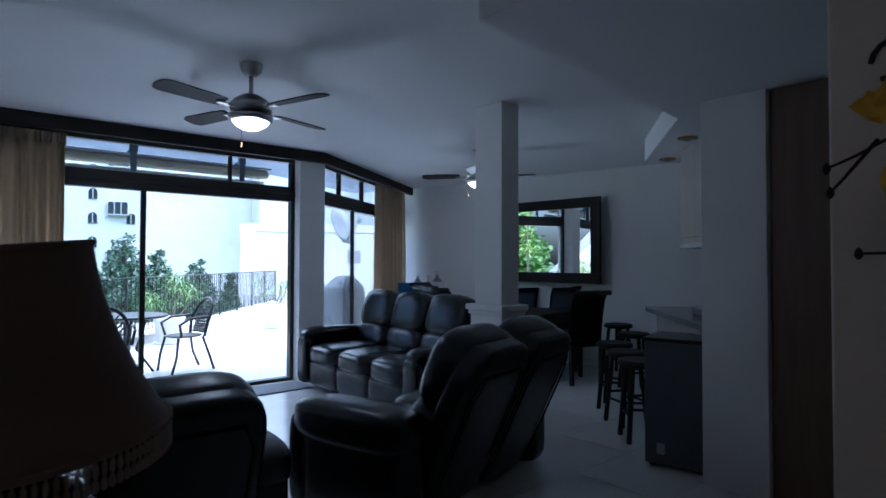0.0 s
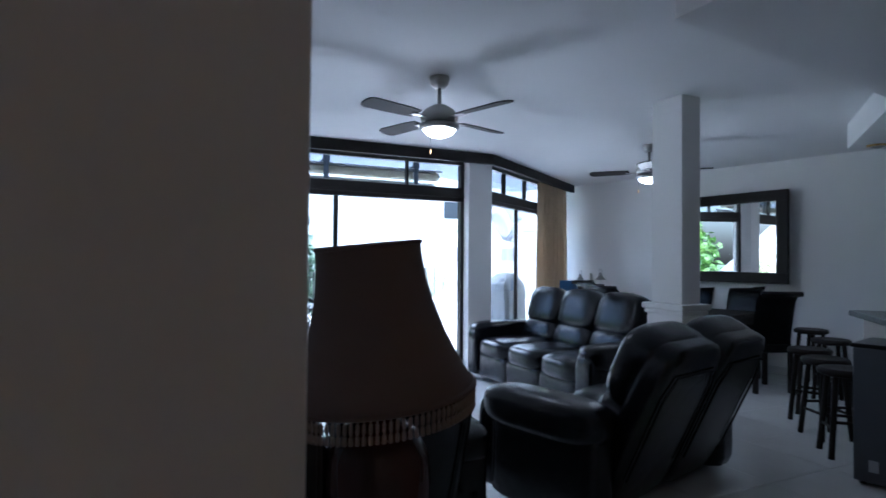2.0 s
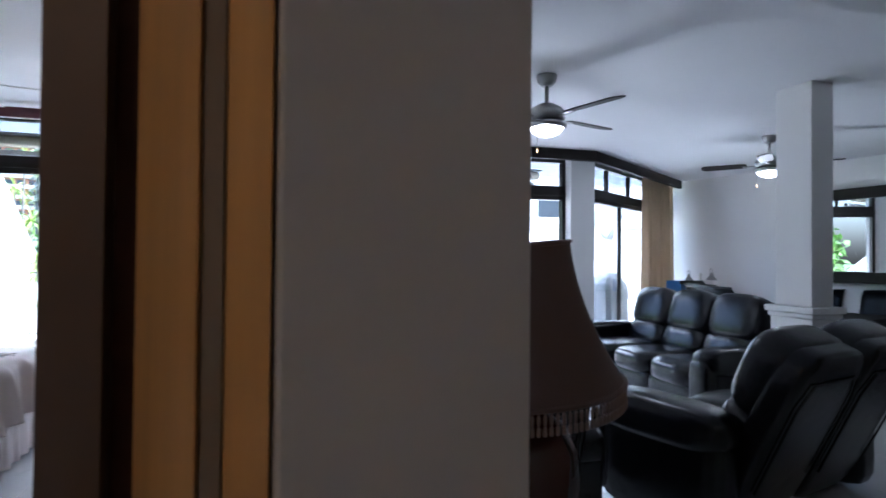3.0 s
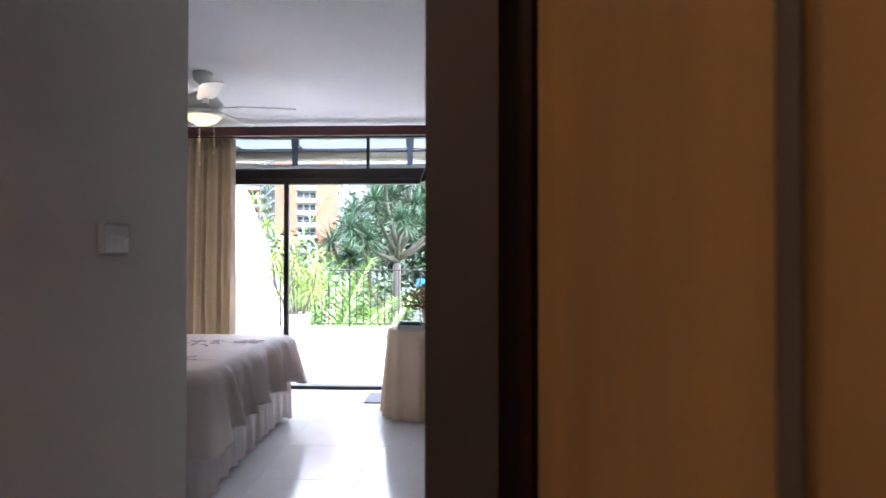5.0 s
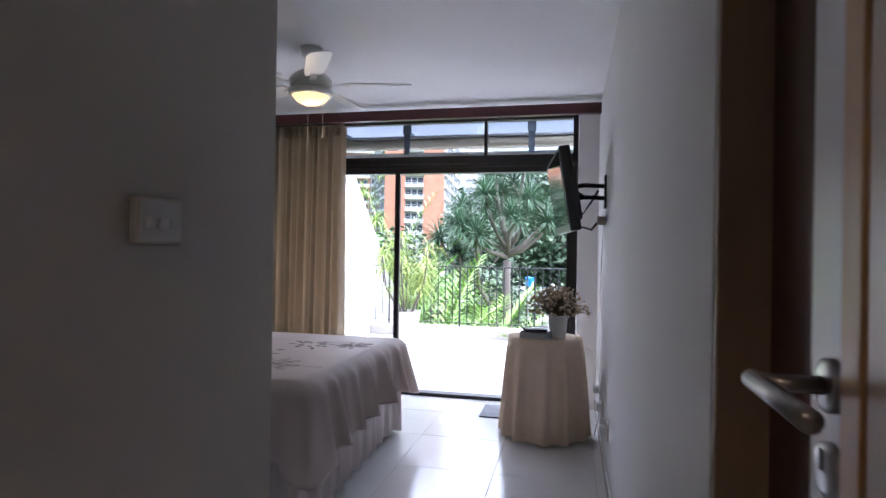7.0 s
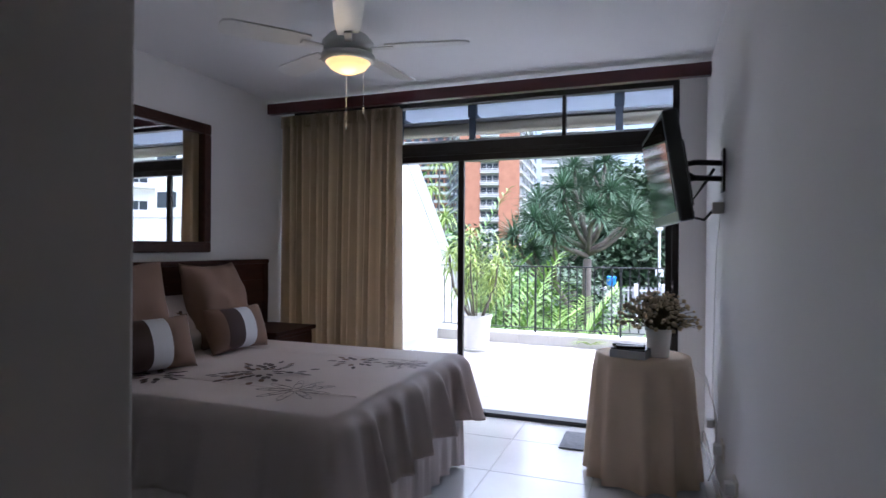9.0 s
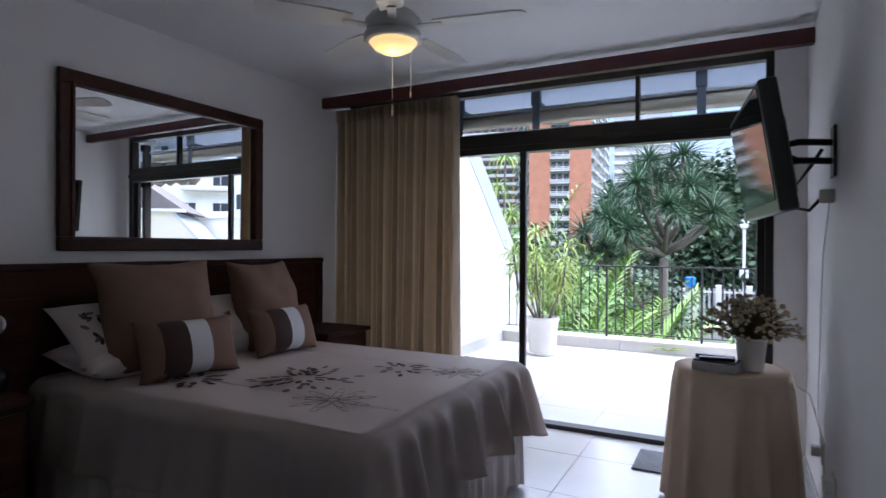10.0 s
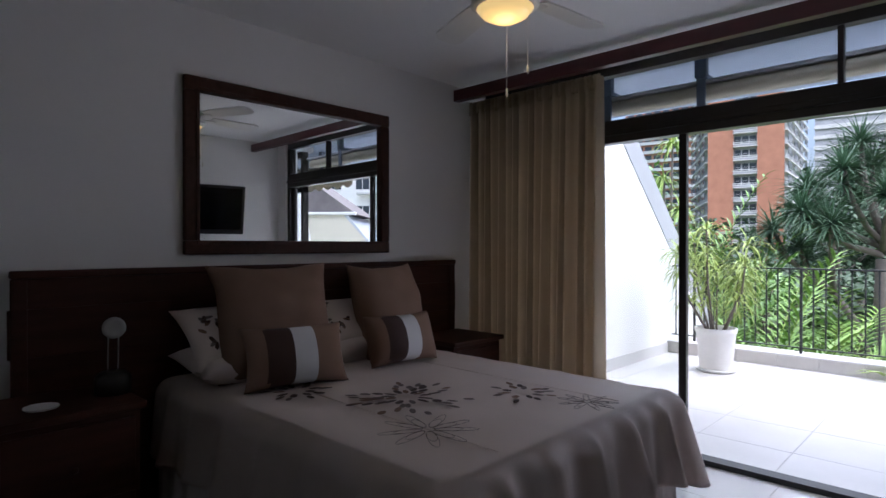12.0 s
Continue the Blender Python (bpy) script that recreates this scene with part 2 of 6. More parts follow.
def prism(poly, z0, z1, bm=None, bevel=0.0):
    own = bmesh.new()
    low = [own.verts.new((x, y, z0)) for x, y in poly]
    top = [own.verts.new((x, y, z1)) for x, y in poly]
    own.faces.new(low[::-1])
    own.faces.new(top)
    for i in range(len(poly)):
        j = (i + 1) % len(poly)
        own.faces.new((low[i], low[j], top[j], top[i]))
    if bevel:
        bmesh.ops.bevel(own, geom=own.edges[:], offset=bevel, segments=2, affect="EDGES", profile=0.5)
    return merge(bm, own)


def lathe(profile, n=24, bm=None, at=(0, 0, 0), m=None):
    """profile: (radius, z) from bottom to top; closed at both ends where the radius is over 0."""
    own = bmesh.new()
    rings = []
    for r, z in profile:
        rings.append([own.verts.new((at[0] + r * math.cos(2 * math.pi * i / n), at[1] + r * math.sin(2 * math.pi * i / n), at[2] + z)) for i in range(n)])
    for a, b in zip(rings, rings[1:]):
        for i in range(n):
            own.faces.new((a[i], a[(i + 1) % n], b[(i + 1) % n], b[i]))
    own.faces.new(rings[0][::-1])
    own.faces.new(rings[-1])
    bmesh.ops.remove_doubles(own, verts=own.verts, dist=1e-5)
    if m:
        bmesh.ops.transform(own, matrix=m, verts=own.verts)
    return merge(bm, own)


def tube(points, r, n=8, bm=None, r2=None):
    """A round bar through points, tapering from r to r2."""
    own = bmesh.new()
    pts = [Vector(p) for p in points]
    rings = []
    side = None
    for i, p in enumerate(pts):
        d = (pts[min(i + 1, len(pts) - 1)] - pts[max(i - 1, 0)]).normalized()
        if side is None:
            side = d.cross(Vector((0.31, 0.17, 0.93)))
            if side.length < 1e-3:
                side = d.cross(Vector((1, 0, 0)))
        side = (side - d * side.dot(d)).normalized()
        up = d.cross(side)
        rr = r if r2 is None else r + (r2 - r) * i / max(1, len(pts) - 1)
        rings.append([own.verts.new(p + rr * (math.cos(2 * math.pi * k / n) * side + math.sin(2 * math.pi * k / n) * up)) for k in range(n)])
    for a, b in zip(rings, rings[1:]):
        for k in range(n):
            own.faces.new((a[k], a[(k + 1) % n], b[(k + 1) % n], b[k]))
    own.faces.new(rings[0][::-1])
    own.faces.new(rings[-1])
    return merge(bm, own)


def grid(nx, ny, f, bm=None, close=False):
    """A sheet of nx by ny cells; f(u, v) gives the place."""
    own = bmesh.new()
    vs = [[own.verts.new(f(i / nx, j / ny)) for j in range(ny + 1)] for i in range(nx + 1)]
    for i in range(nx):
        for j in range(ny):
            own.faces.new((vs[i][j], vs[i + 1][j], vs[i + 1][j + 1], vs[i][j + 1]))
    return merge(bm, own)


def pillow(w, d, h, n=14, puff=0.5, m=None, bm=None):
    """A stuffed cushion: w by d, h thick, with drawn-out corners."""
    own = bmesh.new()
    for side in (1, -1):
        def f(u, v):
            x, y = 2 * u - 1, 2 * v - 1
            thick = max(0.0, (1 - x * x) * (1 - y * y)) ** puff
            return (x * w / 2 * (1 - 0.11 * (1 - y * y) * x * x), y * d / 2 * (1 - 0.11 * (1 - x * x) * y * y), side * h / 2 * thick)
        grid(n, n, f, own)
    bmesh.ops.remove_doubles(own, verts=own.verts, dist=1e-4)
    if m:
        bmesh.ops.transform(own, matrix=m, verts=own.verts)
    return merge(bm, own)


def puff(x0, y0, z0, x1, y1, z1, p=5.0, cuts=7, bm=None, m=None):
    """A stuffed upholstery block: a box swollen towards a rounded shape."""
    own = bmesh.new()
    bmesh.ops.create_cube(own, size=2.0)
    bmesh.ops.subdivide_edges(own, edges=own.edges[:], cuts=cuts, use_grid_fill=True)
    for v in own.verts:
        c = v.co
        big = max(abs(c.x), abs(c.y), abs(c.z))
        norm = (abs(c.x) ** p + abs(c.y) ** p + abs(c.z) ** p) ** (1 / p)
        c = c * (big / norm) * (big if big else 1)
        v.co = Vector(((x0 + x1) / 2 + c.x * (x1 - x0) / 2, (y0 + y1) / 2 + c.y * (y1 - y0) / 2, (z0 + z1) / 2 + c.z * (z1 - z0) / 2))
    if m:
        bmesh.ops.transform(own, matrix=m, verts=own.verts)
    return merge(bm, own)


def blob(x0, y0, z0, x1, y1, z1, soft, bm=None, m=None):
    """An upholstered block with wide round edges."""
    return box(x0, y0, z0, x1, y1, z1, soft, bm, seg=4, m=m)


# ---- setting: floors, walls, ceilings ----
H = 2.58


def wall(name, poly, z0, z1, material, label="painted plaster wall", category="wall", bevel=0.0):
    return single(name, prism(poly, z0, z1, None, bevel), material, label, category, kind="structure")


def east(y):
    return 5.55 + (7.85 - y) * 0.2055


floor = wall("floor", [(-4.25, -1.15), (7.6, -1.15), (east(8.3) + 0.1, 8.3), (2.95, 6.5), (-0.5, 6.5), (-0.5, 6.08), (-4.25, 6.08)], -0.14, -0.004, GROUT, "glossy pale grey square floor tiles", "floor")
ceiling = wall("ceiling", [(-4.25, -1.15), (7.6, -1.15), (east(8.3) + 0.1, 8.35), (2.95, 6.62), (-0.5, 6.62), (-0.5, 6.16), (-4.25, 6.16)], H, H + 0.2, CEILING, "smooth white painted ceiling", "ceiling")
wall("wall_west", [(-4.25, 1.98), (-4.1, 1.98), (-4.1, 6.16), (-4.25, 6.16)], -0.05, H, PLASTER)
wall("wall_bedroom_back", [(-4.1, 1.98), (-1.7, 1.98), (-1.7, 2.124), (-4.1, 2.124)], -0.05, H, PLASTER)
wall("wall_passage", [(-1.7, -1.0), (-1.563, -1.0), (-1.563, 2.124), (-1.7, 2.124)], -0.05, H, PLASTER_HALL_DIM, bevel=0.006)
wall("wall_partition", [(-0.69, 1.935), (-0.5, 1.935), (-0.5, 6.16), (-0.69, 6.16)], -0.05, H, PLASTER, bevel=0.006)
wall("wall_recess", [(-0.585, 0.74), (-0.5, 0.74), (-0.5, 1.935), (-0.585, 1.935)], -0.05, H, PLASTER)
wall("wall_nib", [(-0.568, 0.533), (-0.363, 0.703), (-0.36, 0.95), (-0.498, 0.95), (-0.583, 0.735)], -0.05, H, PLASTER_HALL_DIM, bevel=0.004)
wall("wall_lintel", [(-1.562, 0.6), (-0.6, 0.6), (-0.6, 0.72), (-1.562, 0.72)], 2.12, H, PLASTER_HALL_DIM)
wall("wall_south", [(-1.7, -1.15), (7.6, -1.15), (7.6, -1.0), (-1.7, -1.0)], -0.05, H, PLASTER_HALL_DIM)
wall("wall_east", [(east(-1.0), -1.0), (east(-1.0) + 0.15, -1.0), (east(8.3) + 0.15, 8.3), (east(8.3), 8.3)], -0.05, H, PLASTER)
wall("wall_hall_end", [(1.25, -1.0), (1.42, -1.0), (1.42, 0.7), (1.25, 0.7)], -0.05, H, PLASTER_HALL_DIM, bevel=0.006)
wall("wall_kitchen_nib", [(3.3, 1.58), (3.3, 1.96), (3.42, 1.96), (3.42, 1.58)], -0.05, 2.36, PLASTER, bevel=0.005)
wall("wall_kitchen", [(3.42, -1.0), (3.55, -1.0), (3.55, 1.9), (3.42, 1.9)], -0.05, 2.36, PLASTER)
wall("wall_column", [(2.74, 6.33), (3.06, 6.33), (3.1, 6.42), (3.1, 6.62), (2.74, 6.62)], -0.05, H, PLASTER, "white plastered column between the sliding windows", "column", bevel=0.008)
wall("wall_window_end", [(-0.862, 6.0), (-0.69, 6.0), (-0.69, 6.16), (-0.862, 6.16)], -0.05, H, PLASTER)
# lowered ceilings over hall and kitchen
soffit = wall("ceiling_bulkhead", [(1.42, -0.98), (3.6, -0.98), (3.6, 2.255), (3.58, 2.255), (1.42, 1.99)], 2.36, H - 0.002, CEILING, "lowered white plaster bulkhead ceiling", "ceiling")
wall("ceiling_kitchen", [(3.6, 0.4), (6.6, 0.4), (6.2, 2.6), (4.95, 3.3), (3.6, 2.26)], 2.36, H - 0.002, CEILING, "lowered white kitchen bulkhead with downlights", "ceiling")

# square pillar with a dado ledge
pil = thing("pillar", (2.995, 3.43, 0), 0, "white plastered pillar with a moulded dado ledge", "pillar", kind="structure")
part("shaft", box(-0.095, -0.145, 1.03, 0.095, 0.145, H, 0.006), PLASTER, pil)
part("base", box(-0.12, -0.17, -0.02, 0.12, 0.17, 0.97, 0.006), PLASTER, pil)
led = box(-0.15, -0.2, 0.985, 0.15, 0.2, 1.03, 0.008)
box(-0.135, -0.185, 0.95, 0.135, 0.185, 0.985, 0.01, led)
part("ledge", led, PLASTER, pil, "moulded white ledge")

# door frame between hall and bedroom
df = thing("door_frame", (0, 0, 0), 0, "varnished timber door frame around the bedroom doorway", "door frame", kind="structure")
part("jamb", prism([(-0.729, 0.724), (-0.687, 0.72), (-0.687, 0.78)], -0.02, 2.12), JAMB, df, "brown painted jamb")
# dark wood colour here stands in for the shade in the rebate gap
part("rebate", prism([(-0.687, 0.745), (-0.666, 0.74), (-0.62, 0.8), (-0.687, 0.8)], -0.02, 2.12), DARKWOOD, df)
part("architrave", prism([(-0.665, 0.715), (-0.607, 0.58), (-0.585, 0.735), (-0.62, 0.8)], -0.02, 2.12), ORANGEWOOD, df, "varnished timber architrave")
part("bead", prism([(-0.605, 0.583), (-0.595, 0.586), (-0.588, 0.7)], -0.02, 2.12), BEADPAINT, df)
part("architrave", prism([(-0.593, 0.579), (-0.57, 0.533), (-0.57, 0.6), (-0.586, 0.7)], -0.02, 2.12), ORANGEWOOD, df, "varnished timber architrave")
part("head", box(-1.562, 0.6, 2.06, -0.73, 0.75, 2.12), DOORPAINT, df)

# bedroom door, open against the recess
dr = thing("door_1", (-0.645, 0.82, 0), 0, "open glossy white flush door with a timber-lipped panel", "door", kind="structure")
part("leaf", box(-0.02, 0.0, 0.01, 0.02, 0.80, 2.04, 0.002), DOORPAINT, dr, "white painted door leaf")
part("panel", box(-0.034, 0.0, 0.012, -0.02, 0.655, 2.035, 0.002), DOORGLOSS, dr, "high-gloss white door face")
part("lipping", box(-0.037, 0.657, 0.012, -0.02, 0.694, 2.035, 0.002), ORANGEWOOD, dr, "varnished timber lipping")
hd = lathe([(0.026, 0.0), (0.026, 0.008), (0.02, 0.01)], 20, m=pose(-0.02, 0.745, 1.218, 0, -90, 0))
tube([(-0.03, 0.745, 1.218), (-0.088, 0.745, 1.218)], 0.009, 10, hd)
tube([(-0.088, 0.757, 1.218), (-0.089, 0.69, 1.218), (-0.089, 0.612, 1.217)], 0.010, 12, hd)
h_ob = part("door_handle", hd, STEEL, dr, "brushed steel lever handle", True)
kr = lathe([(0.026, 0.0), (0.026, 0.008), (0.02, 0.01)], 20, m=pose(-0.02, 0.745, 1.138, 0, -90, 0))
part("keyhole_plate", kr, STEEL, dr, "round steel keyhole plate", True)
part("keyhole", box(-0.032, 0.742, 1.138, -0.0285, 0.748, 1.158), BLACKPLASTIC, dr)

# thin sheets coloured as the shade on the partition end and beside the open door
single("edge_strip", box(-0.688, 1.917, 0.0, -0.502, 1.933, 2.3, 0.003), END_SHADE_TAN, "thin tan sheet standing in for shade on the partition end", "door lining", kind="structure")
single("edge_strip", box(-0.612, 1.66, 0.0, -0.587, 1.915, 2.3, 0.003), RECESS_SHADE_RED, "red-brown sheet standing in for shade in the door recess", "door lining", kind="structure")

# kitchen-side timber door panel
kd = thing("door_2", (3.36, 1.3, 0), 0, "closed brown timber door beside the kitchen nib", "door", kind="structure")
part("leaf", box(-0.02, -0.55, 0.01, 0.055, 0.275, 2.355, 0.003), BROWNDOOR, kd)


# ---- windows ----
def slider(name, at, turn, length, stiles, mullions, panes, label, beam=(2.045, 2.2), top=2.51, first=0.0):
    """A sliding window along local x: sill, beam, head, stiles below and mullions above the beam."""
    w = thing(name, at, turn, label, "window", kind="structure")
    part("sill_track", box(0, -0.05, -0.01, length, 0.05, 0.032, 0.003), IRON, w)
    b = box(0, -0.045, beam[0], length, 0.045, beam[1], 0.004)
    box(0, -0.06, beam[0] + 0.05, length, -0.045, beam[0] + 0.085, 0.003, b)
    part("transom_beam", b, BRONZE, w)
    part("head", box(0, -0.04, top, length, 0.04, H, 0.003), BRONZE, w)
    for x in (0.022, length - 0.022):
        part("side_frame", box(x - 0.022, -0.045, 0.02, x + 0.022, 0.045, top, 0.003), BRONZE, w)
    for x, y in stiles:
        part("stile", box(x - 0.024, y - 0.02, 0.02, x + 0.024, y + 0.02, beam[0], 0.003), BRONZE, w)
    for x in mullions:
        part("mullion", box(x - 0.014, -0.03, beam[1], x + 0.014, 0.03, top, 0.002), BRONZE, w)
    for x0, x1, y, z0, z1 in panes:
        p = part("pane", box(x0, y - 0.002, z0, x1, y + 0.002, z1), CLEAR, w)
        p.visible_shadow = False
    return w


slider("window_1", (-4.1, 6.07, 0), 0, 3.235, [(1.6, -0.02), (3.17, 0.02)], [1.0, 2.42],
       [(0.05, 1.6, -0.02, 0.02, 2.05), (0.05, 3.2, 0, 2.2, 2.51)], "dark bronze aluminium sliding door, half open to the terrace")
slider("window_2", (-0.5, 6.5, 0), 0, 3.24, [(1.65, -0.02)], [0.9, 2.5],
       [(0.05, 1.65, -0.02, 0.02, 2.05), (0.05, 3.2, 0, 2.22, 2.5)], "dark bronze aluminium sliding door, half open to the patio", (2.05, 2.22), 2.5)
slider("window_3", (3.08, 6.52, 0), 35, 3.0, [(0.95, -0.02), (2.0, 0.02)], [0.55, 1.3, 2.1],
       [(0.05, 0.95, -0.02, 0.02, 2.05), (0.95, 2.0, 0.02, 0.02, 2.05), (2.0, 2.95, 0.02, 0.02, 2.05), (0.05, 2.95, 0, 2.22, 2.5)], "dark bronze aluminium sliding window in the angled wall", (2.05, 2.22), 2.5)

# skirtings
single("baseboard", box(-0.703, 1.94, -0.001, -0.691, 5.99, 0.085, 0.002), TILE, "pale tiled skirting along the bedroom wall", "skirting", kind="structure")
single("baseboard", box(-1.562, -0.98, -0.001, -1.55, 2.12, 0.085, 0.002), TILE, "pale tiled skirting along the passage wall", "skirting", kind="structure")
single("baseboard", box(-0.012, 0, -0.001, 0, 6.6, 0.085, 0.002), TILE, "pale tiled skirting along the dining wall", "skirting", at=(east(1.5) - 0.002, 1.5, 0), turn=11.6, kind="structure")

# pelmets
single("pelmet", box(-4.098, 5.64, 2.455, -0.692, 5.70, 2.54, 0.004), MAROON, "dark red stained timber curtain pelmet", "pelmet", kind="structure")
single("pelmet", box(-0.498, 6.0, 2.46, 2.89, 6.06, 2.578, 0.004), BLACKWOOD, "black stained timber curtain pelmet", "pelmet", kind="structure")
single("pelmet", box(0, 0, 2.46, 3.13, 0.06, 2.578, 0.004), BLACKWOOD, "black stained timber curtain pelmet", "pelmet", at=(2.885, 6.0, 0), turn=34.6, kind="structure")


# ---- curtains ----
def curtain(at, turn, width, z0, z1, folds, label, material=CURTAIN, deep=0.085, seed=1):
    rnd = random.Random(seed)
    ph = [rnd.uniform(0, 6.28) for _ in range(6)]

    def f(u, v):
        a = u * folds * 2 * math.pi
        z = z0 + (z1 - z0) * v
        amp = deep * (0.55 + 0.45 * (1 - v)) * (0.8 + 0.3 * math.sin(3.1 * u * folds + ph[0]))
        x = width * u + 0.012 * math.sin(a * 0.5 + ph[1]) + 0.02 * (1 - v) * math.sin(2 * u * 3.1 + ph[2])
        sn = math.sin(a + 0.9 * math.sin(a * 0.31 + ph[3]))
        y = amp * math.copysign(abs(sn) ** 0.7, sn) + 0.012 * (1 - v) * math.sin(a * 0.37 + ph[4])
        return (x, y, z)
    c = thing("curtain", at, turn, label, "curtain")
    bm = grid(int(folds * 14), 14, f)
    bmesh.ops.solidify(bm, geom=bm.faces[:], thickness=0.004)
    part("drape", bm, material, c, "", True)

    def g(u, v):
        a = u * folds * 4 * math.pi
        return (width * u, 0.012 * math.sin(a) - 0.006, z1 - 0.09 + 0.1 * v)
    hb = grid(int(folds * 20), 3, g)
    bmesh.ops.solidify(hb, geom=hb.faces[:], thickness=0.004)
    part("heading", hb, material, c, "pencil-pleated heading", True)
    return c


curtain((-4.085, 5.82, 0), 0, 1.135, 0.02, 2.46, 17, "cream pleated floor-length curtain drawn beside the bedroom window", seed=2)
curtain((-0.495, 6.22, 0), 0, 0.97, 0.02, 2.46, 13, "cream pleated floor-length curtain drawn beside the patio door", seed=4)
curtain((4.38, 7.23, 0), 34.6, 1.12, 0.02, 2.49, 15, "cream pleated floor-length curtain in the living room corner", seed=6)


# ---- ceiling fans ----
def fan(at, label, body, blade, bowl, blades, turn, drop=0.12, radius=0.62):
    f = thing("ceiling_fan", at, turn, label, "ceiling fan")
    part("canopy", lathe([(0.035, -0.075), (0.06, -0.05), (0.068, -0.012), (0.068, 0.0)], 28), body, f, "", True)
    part("downrod", tube([(0, 0, -0.07), (0, 0, -0.08 - drop)], 0.013, 12), body, f, "", True)
    z = -0.08 - drop
    part("motor", lathe([(0.09, z - 0.115), (0.125, z - 0.10), (0.13, z - 0.06), (0.10, z - 0.025), (0.05, z + 0.005), (0.02, z + 0.01)], 36), body, f, "", True)
    part("light_ring", lathe([(0.12, z - 0.16), (0.135, z - 0.15), (0.135, z - 0.125), (0.10, z - 0.115)], 36), body, f, "", True)
    part("light_bowl", lathe([(0.01, z - 0.215), (0.05, z - 0.208), (0.09, z - 0.188), (0.115, z - 0.158)], 32), bowl, f, "lit glass bowl", True)
    for i in range(blades):
        m = pose(0, 0, 0, 0, 0, 360 / blades * i)
        arm = box(0.09, -0.02, z - 0.095, 0.24, 0.02, z - 0.088, 0.003, m=m)
        bl = part("blade", prism([(0.2, -0.05), (0.30, -0.062), (radius - 0.05, -0.068), (radius - 0.012, -0.052), (radius, -0.02), (radius, 0.02), (radius - 0.012, 0.052), (radius - 0.05, 0.068), (0.30, 0.062), (0.2, 0.05)], -0.004, 0.004), blade, f, "")
        bl.matrix_local = m @ pose(0, 0, z - 0.082, 11, 0, 0)
        part("blade_arm", arm, body, f)
    for k, (dx, dz) in enumerate(((0.05, 0.22), (-0.045, 0.30)) if blade is WHITEPLASTIC else ((0.02, 0.13),)):
        part("pull_cord", tube([(dx, 0.11, z - 0.14), (dx, 0.11, z - 0.14 - dz)], 0.0009, 5), body if blade is WHITEPLASTIC else BLACKWOOD, f)
        part("cord_pull", lathe([(0.002, -0.036), (0.006, -0.026), (0.004, -0.005), (0.0015, 0.0)], 12, at=(dx, 0.11, z - 0.14 - dz)), ORANGEWOOD if blade is not WHITEPLASTIC else CREAMPLASTIC, f, "", True)
    return f


fan((1.148, 3.746, H), "grey metal ceiling fan with a lit glass bowl", STEEL, BLACKWOOD, BOWL_COOL, 4, 18)
fan((4.08, 4.78, H), "grey metal ceiling fan with a lit bowl near the dining table", STEEL, BLACKWOOD, BOWL_COOL, 4, 40)
fan((-2.50, 4.21, H), "white ceiling fan with a warm lit bowl over the bed", WHITEMETAL, WHITEPLASTIC, BOWL_WARM, 5, 12, 0.06)
lamp("fan_bulb", (1.148, 3.746, 2.11), 1.6, 0.08, (1.0, 0.96, 0.9))
lamp("fan_bulb", (4.08, 4.78, 2.11), 1.6, 0.08, (1.0, 0.96, 0.9))
lamp("fan_bulb", (-2.50, 4.21, 2.18), 0.5, 0.08, (1.0, 0.75, 0.4))
# Hall light is out of view; added to warm and brighten the passage walls.
hl = thing("ceiling_light", (-1.2, 0.0, H), 0, "added round glass ceiling light in the hall, out of view", "ceiling light")
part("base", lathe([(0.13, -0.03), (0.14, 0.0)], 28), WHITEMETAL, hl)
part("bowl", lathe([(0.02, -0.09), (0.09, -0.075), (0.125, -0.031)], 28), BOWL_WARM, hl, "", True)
lamp("hall_fill_bulb", (-1.2, 0.0, 2.42), 0.95, 0.08, (1.0, 0.68, 0.42))


# ---- bedroom ----
def mirror(name, at, turn, w, h, rim, material, label, deep=0.035):
    """Hangs on a wall in local xz, facing -y."""
    t = thing(name, at, turn, label, "mirror")
    for s, (x0, z0, x1, z1) in enumerate(((-w / 2, 0, w / 2, rim), (-w / 2, h - rim, w / 2, h), (-w / 2, rim, -w / 2 + rim, h - rim), (w / 2 - rim, rim, w / 2, h - rim))):
        b = box(x0, -deep, z0, x1, 0, z1, 0.008)
        if s < 2:
            box(x0 + rim * 0.8, -deep - 0.008, z0 + (rim * 0.75 if s == 0 else 0.0), x1 - rim * 0.8, -deep + 0.002, z1 - (0.0 if s == 0 else rim * 0.75), 0.003, b)
        else:
            box(x0 + (rim * 0.75 if s == 2 else 0), -deep - 0.008, z0, x1 - (0 if s == 2 else rim * 0.75), -deep + 0.002, z1, 0.003, b)
        part("frame_rail", b, material, t)
    part("mirror_glass", box(-w / 2 + rim - 0.004, -0.014, rim - 0.004, w / 2 - rim + 0.004, -0.006, h - rim + 0.004), MIRROR, t, "silvered mirror glass")
    return t


mirror("wall_mirror", (-4.092, 4.27, 1.295), 89.4, 1.36, 0.925, 0.075, DARKWOOD, "dark brown wooden framed mirror above the headboard")

hb = thing("headboard", (-4.095, 4.24, 0), 0, "dark brown panelled wooden headboard along the bedroom wall", "headboard")
part("board", box(0, -1.36, 0.02, 0.03, 1.37, 1.2, 0.004), DARKWOOD, hb)
part("cap_rail", box(0, -1.37, 1.2, 0.045, 1.38, 1.235, 0.008), DARKWOOD, hb)
part("end_post", box(0.03, -1.37, 0.02, 0.042, -1.31, 1.2, 0.004), DARKWOOD, hb)
part("end_post", box(0.03, 1.31, 0.02, 0.042, 1.37, 1.2, 0.004), DARKWOOD, hb)
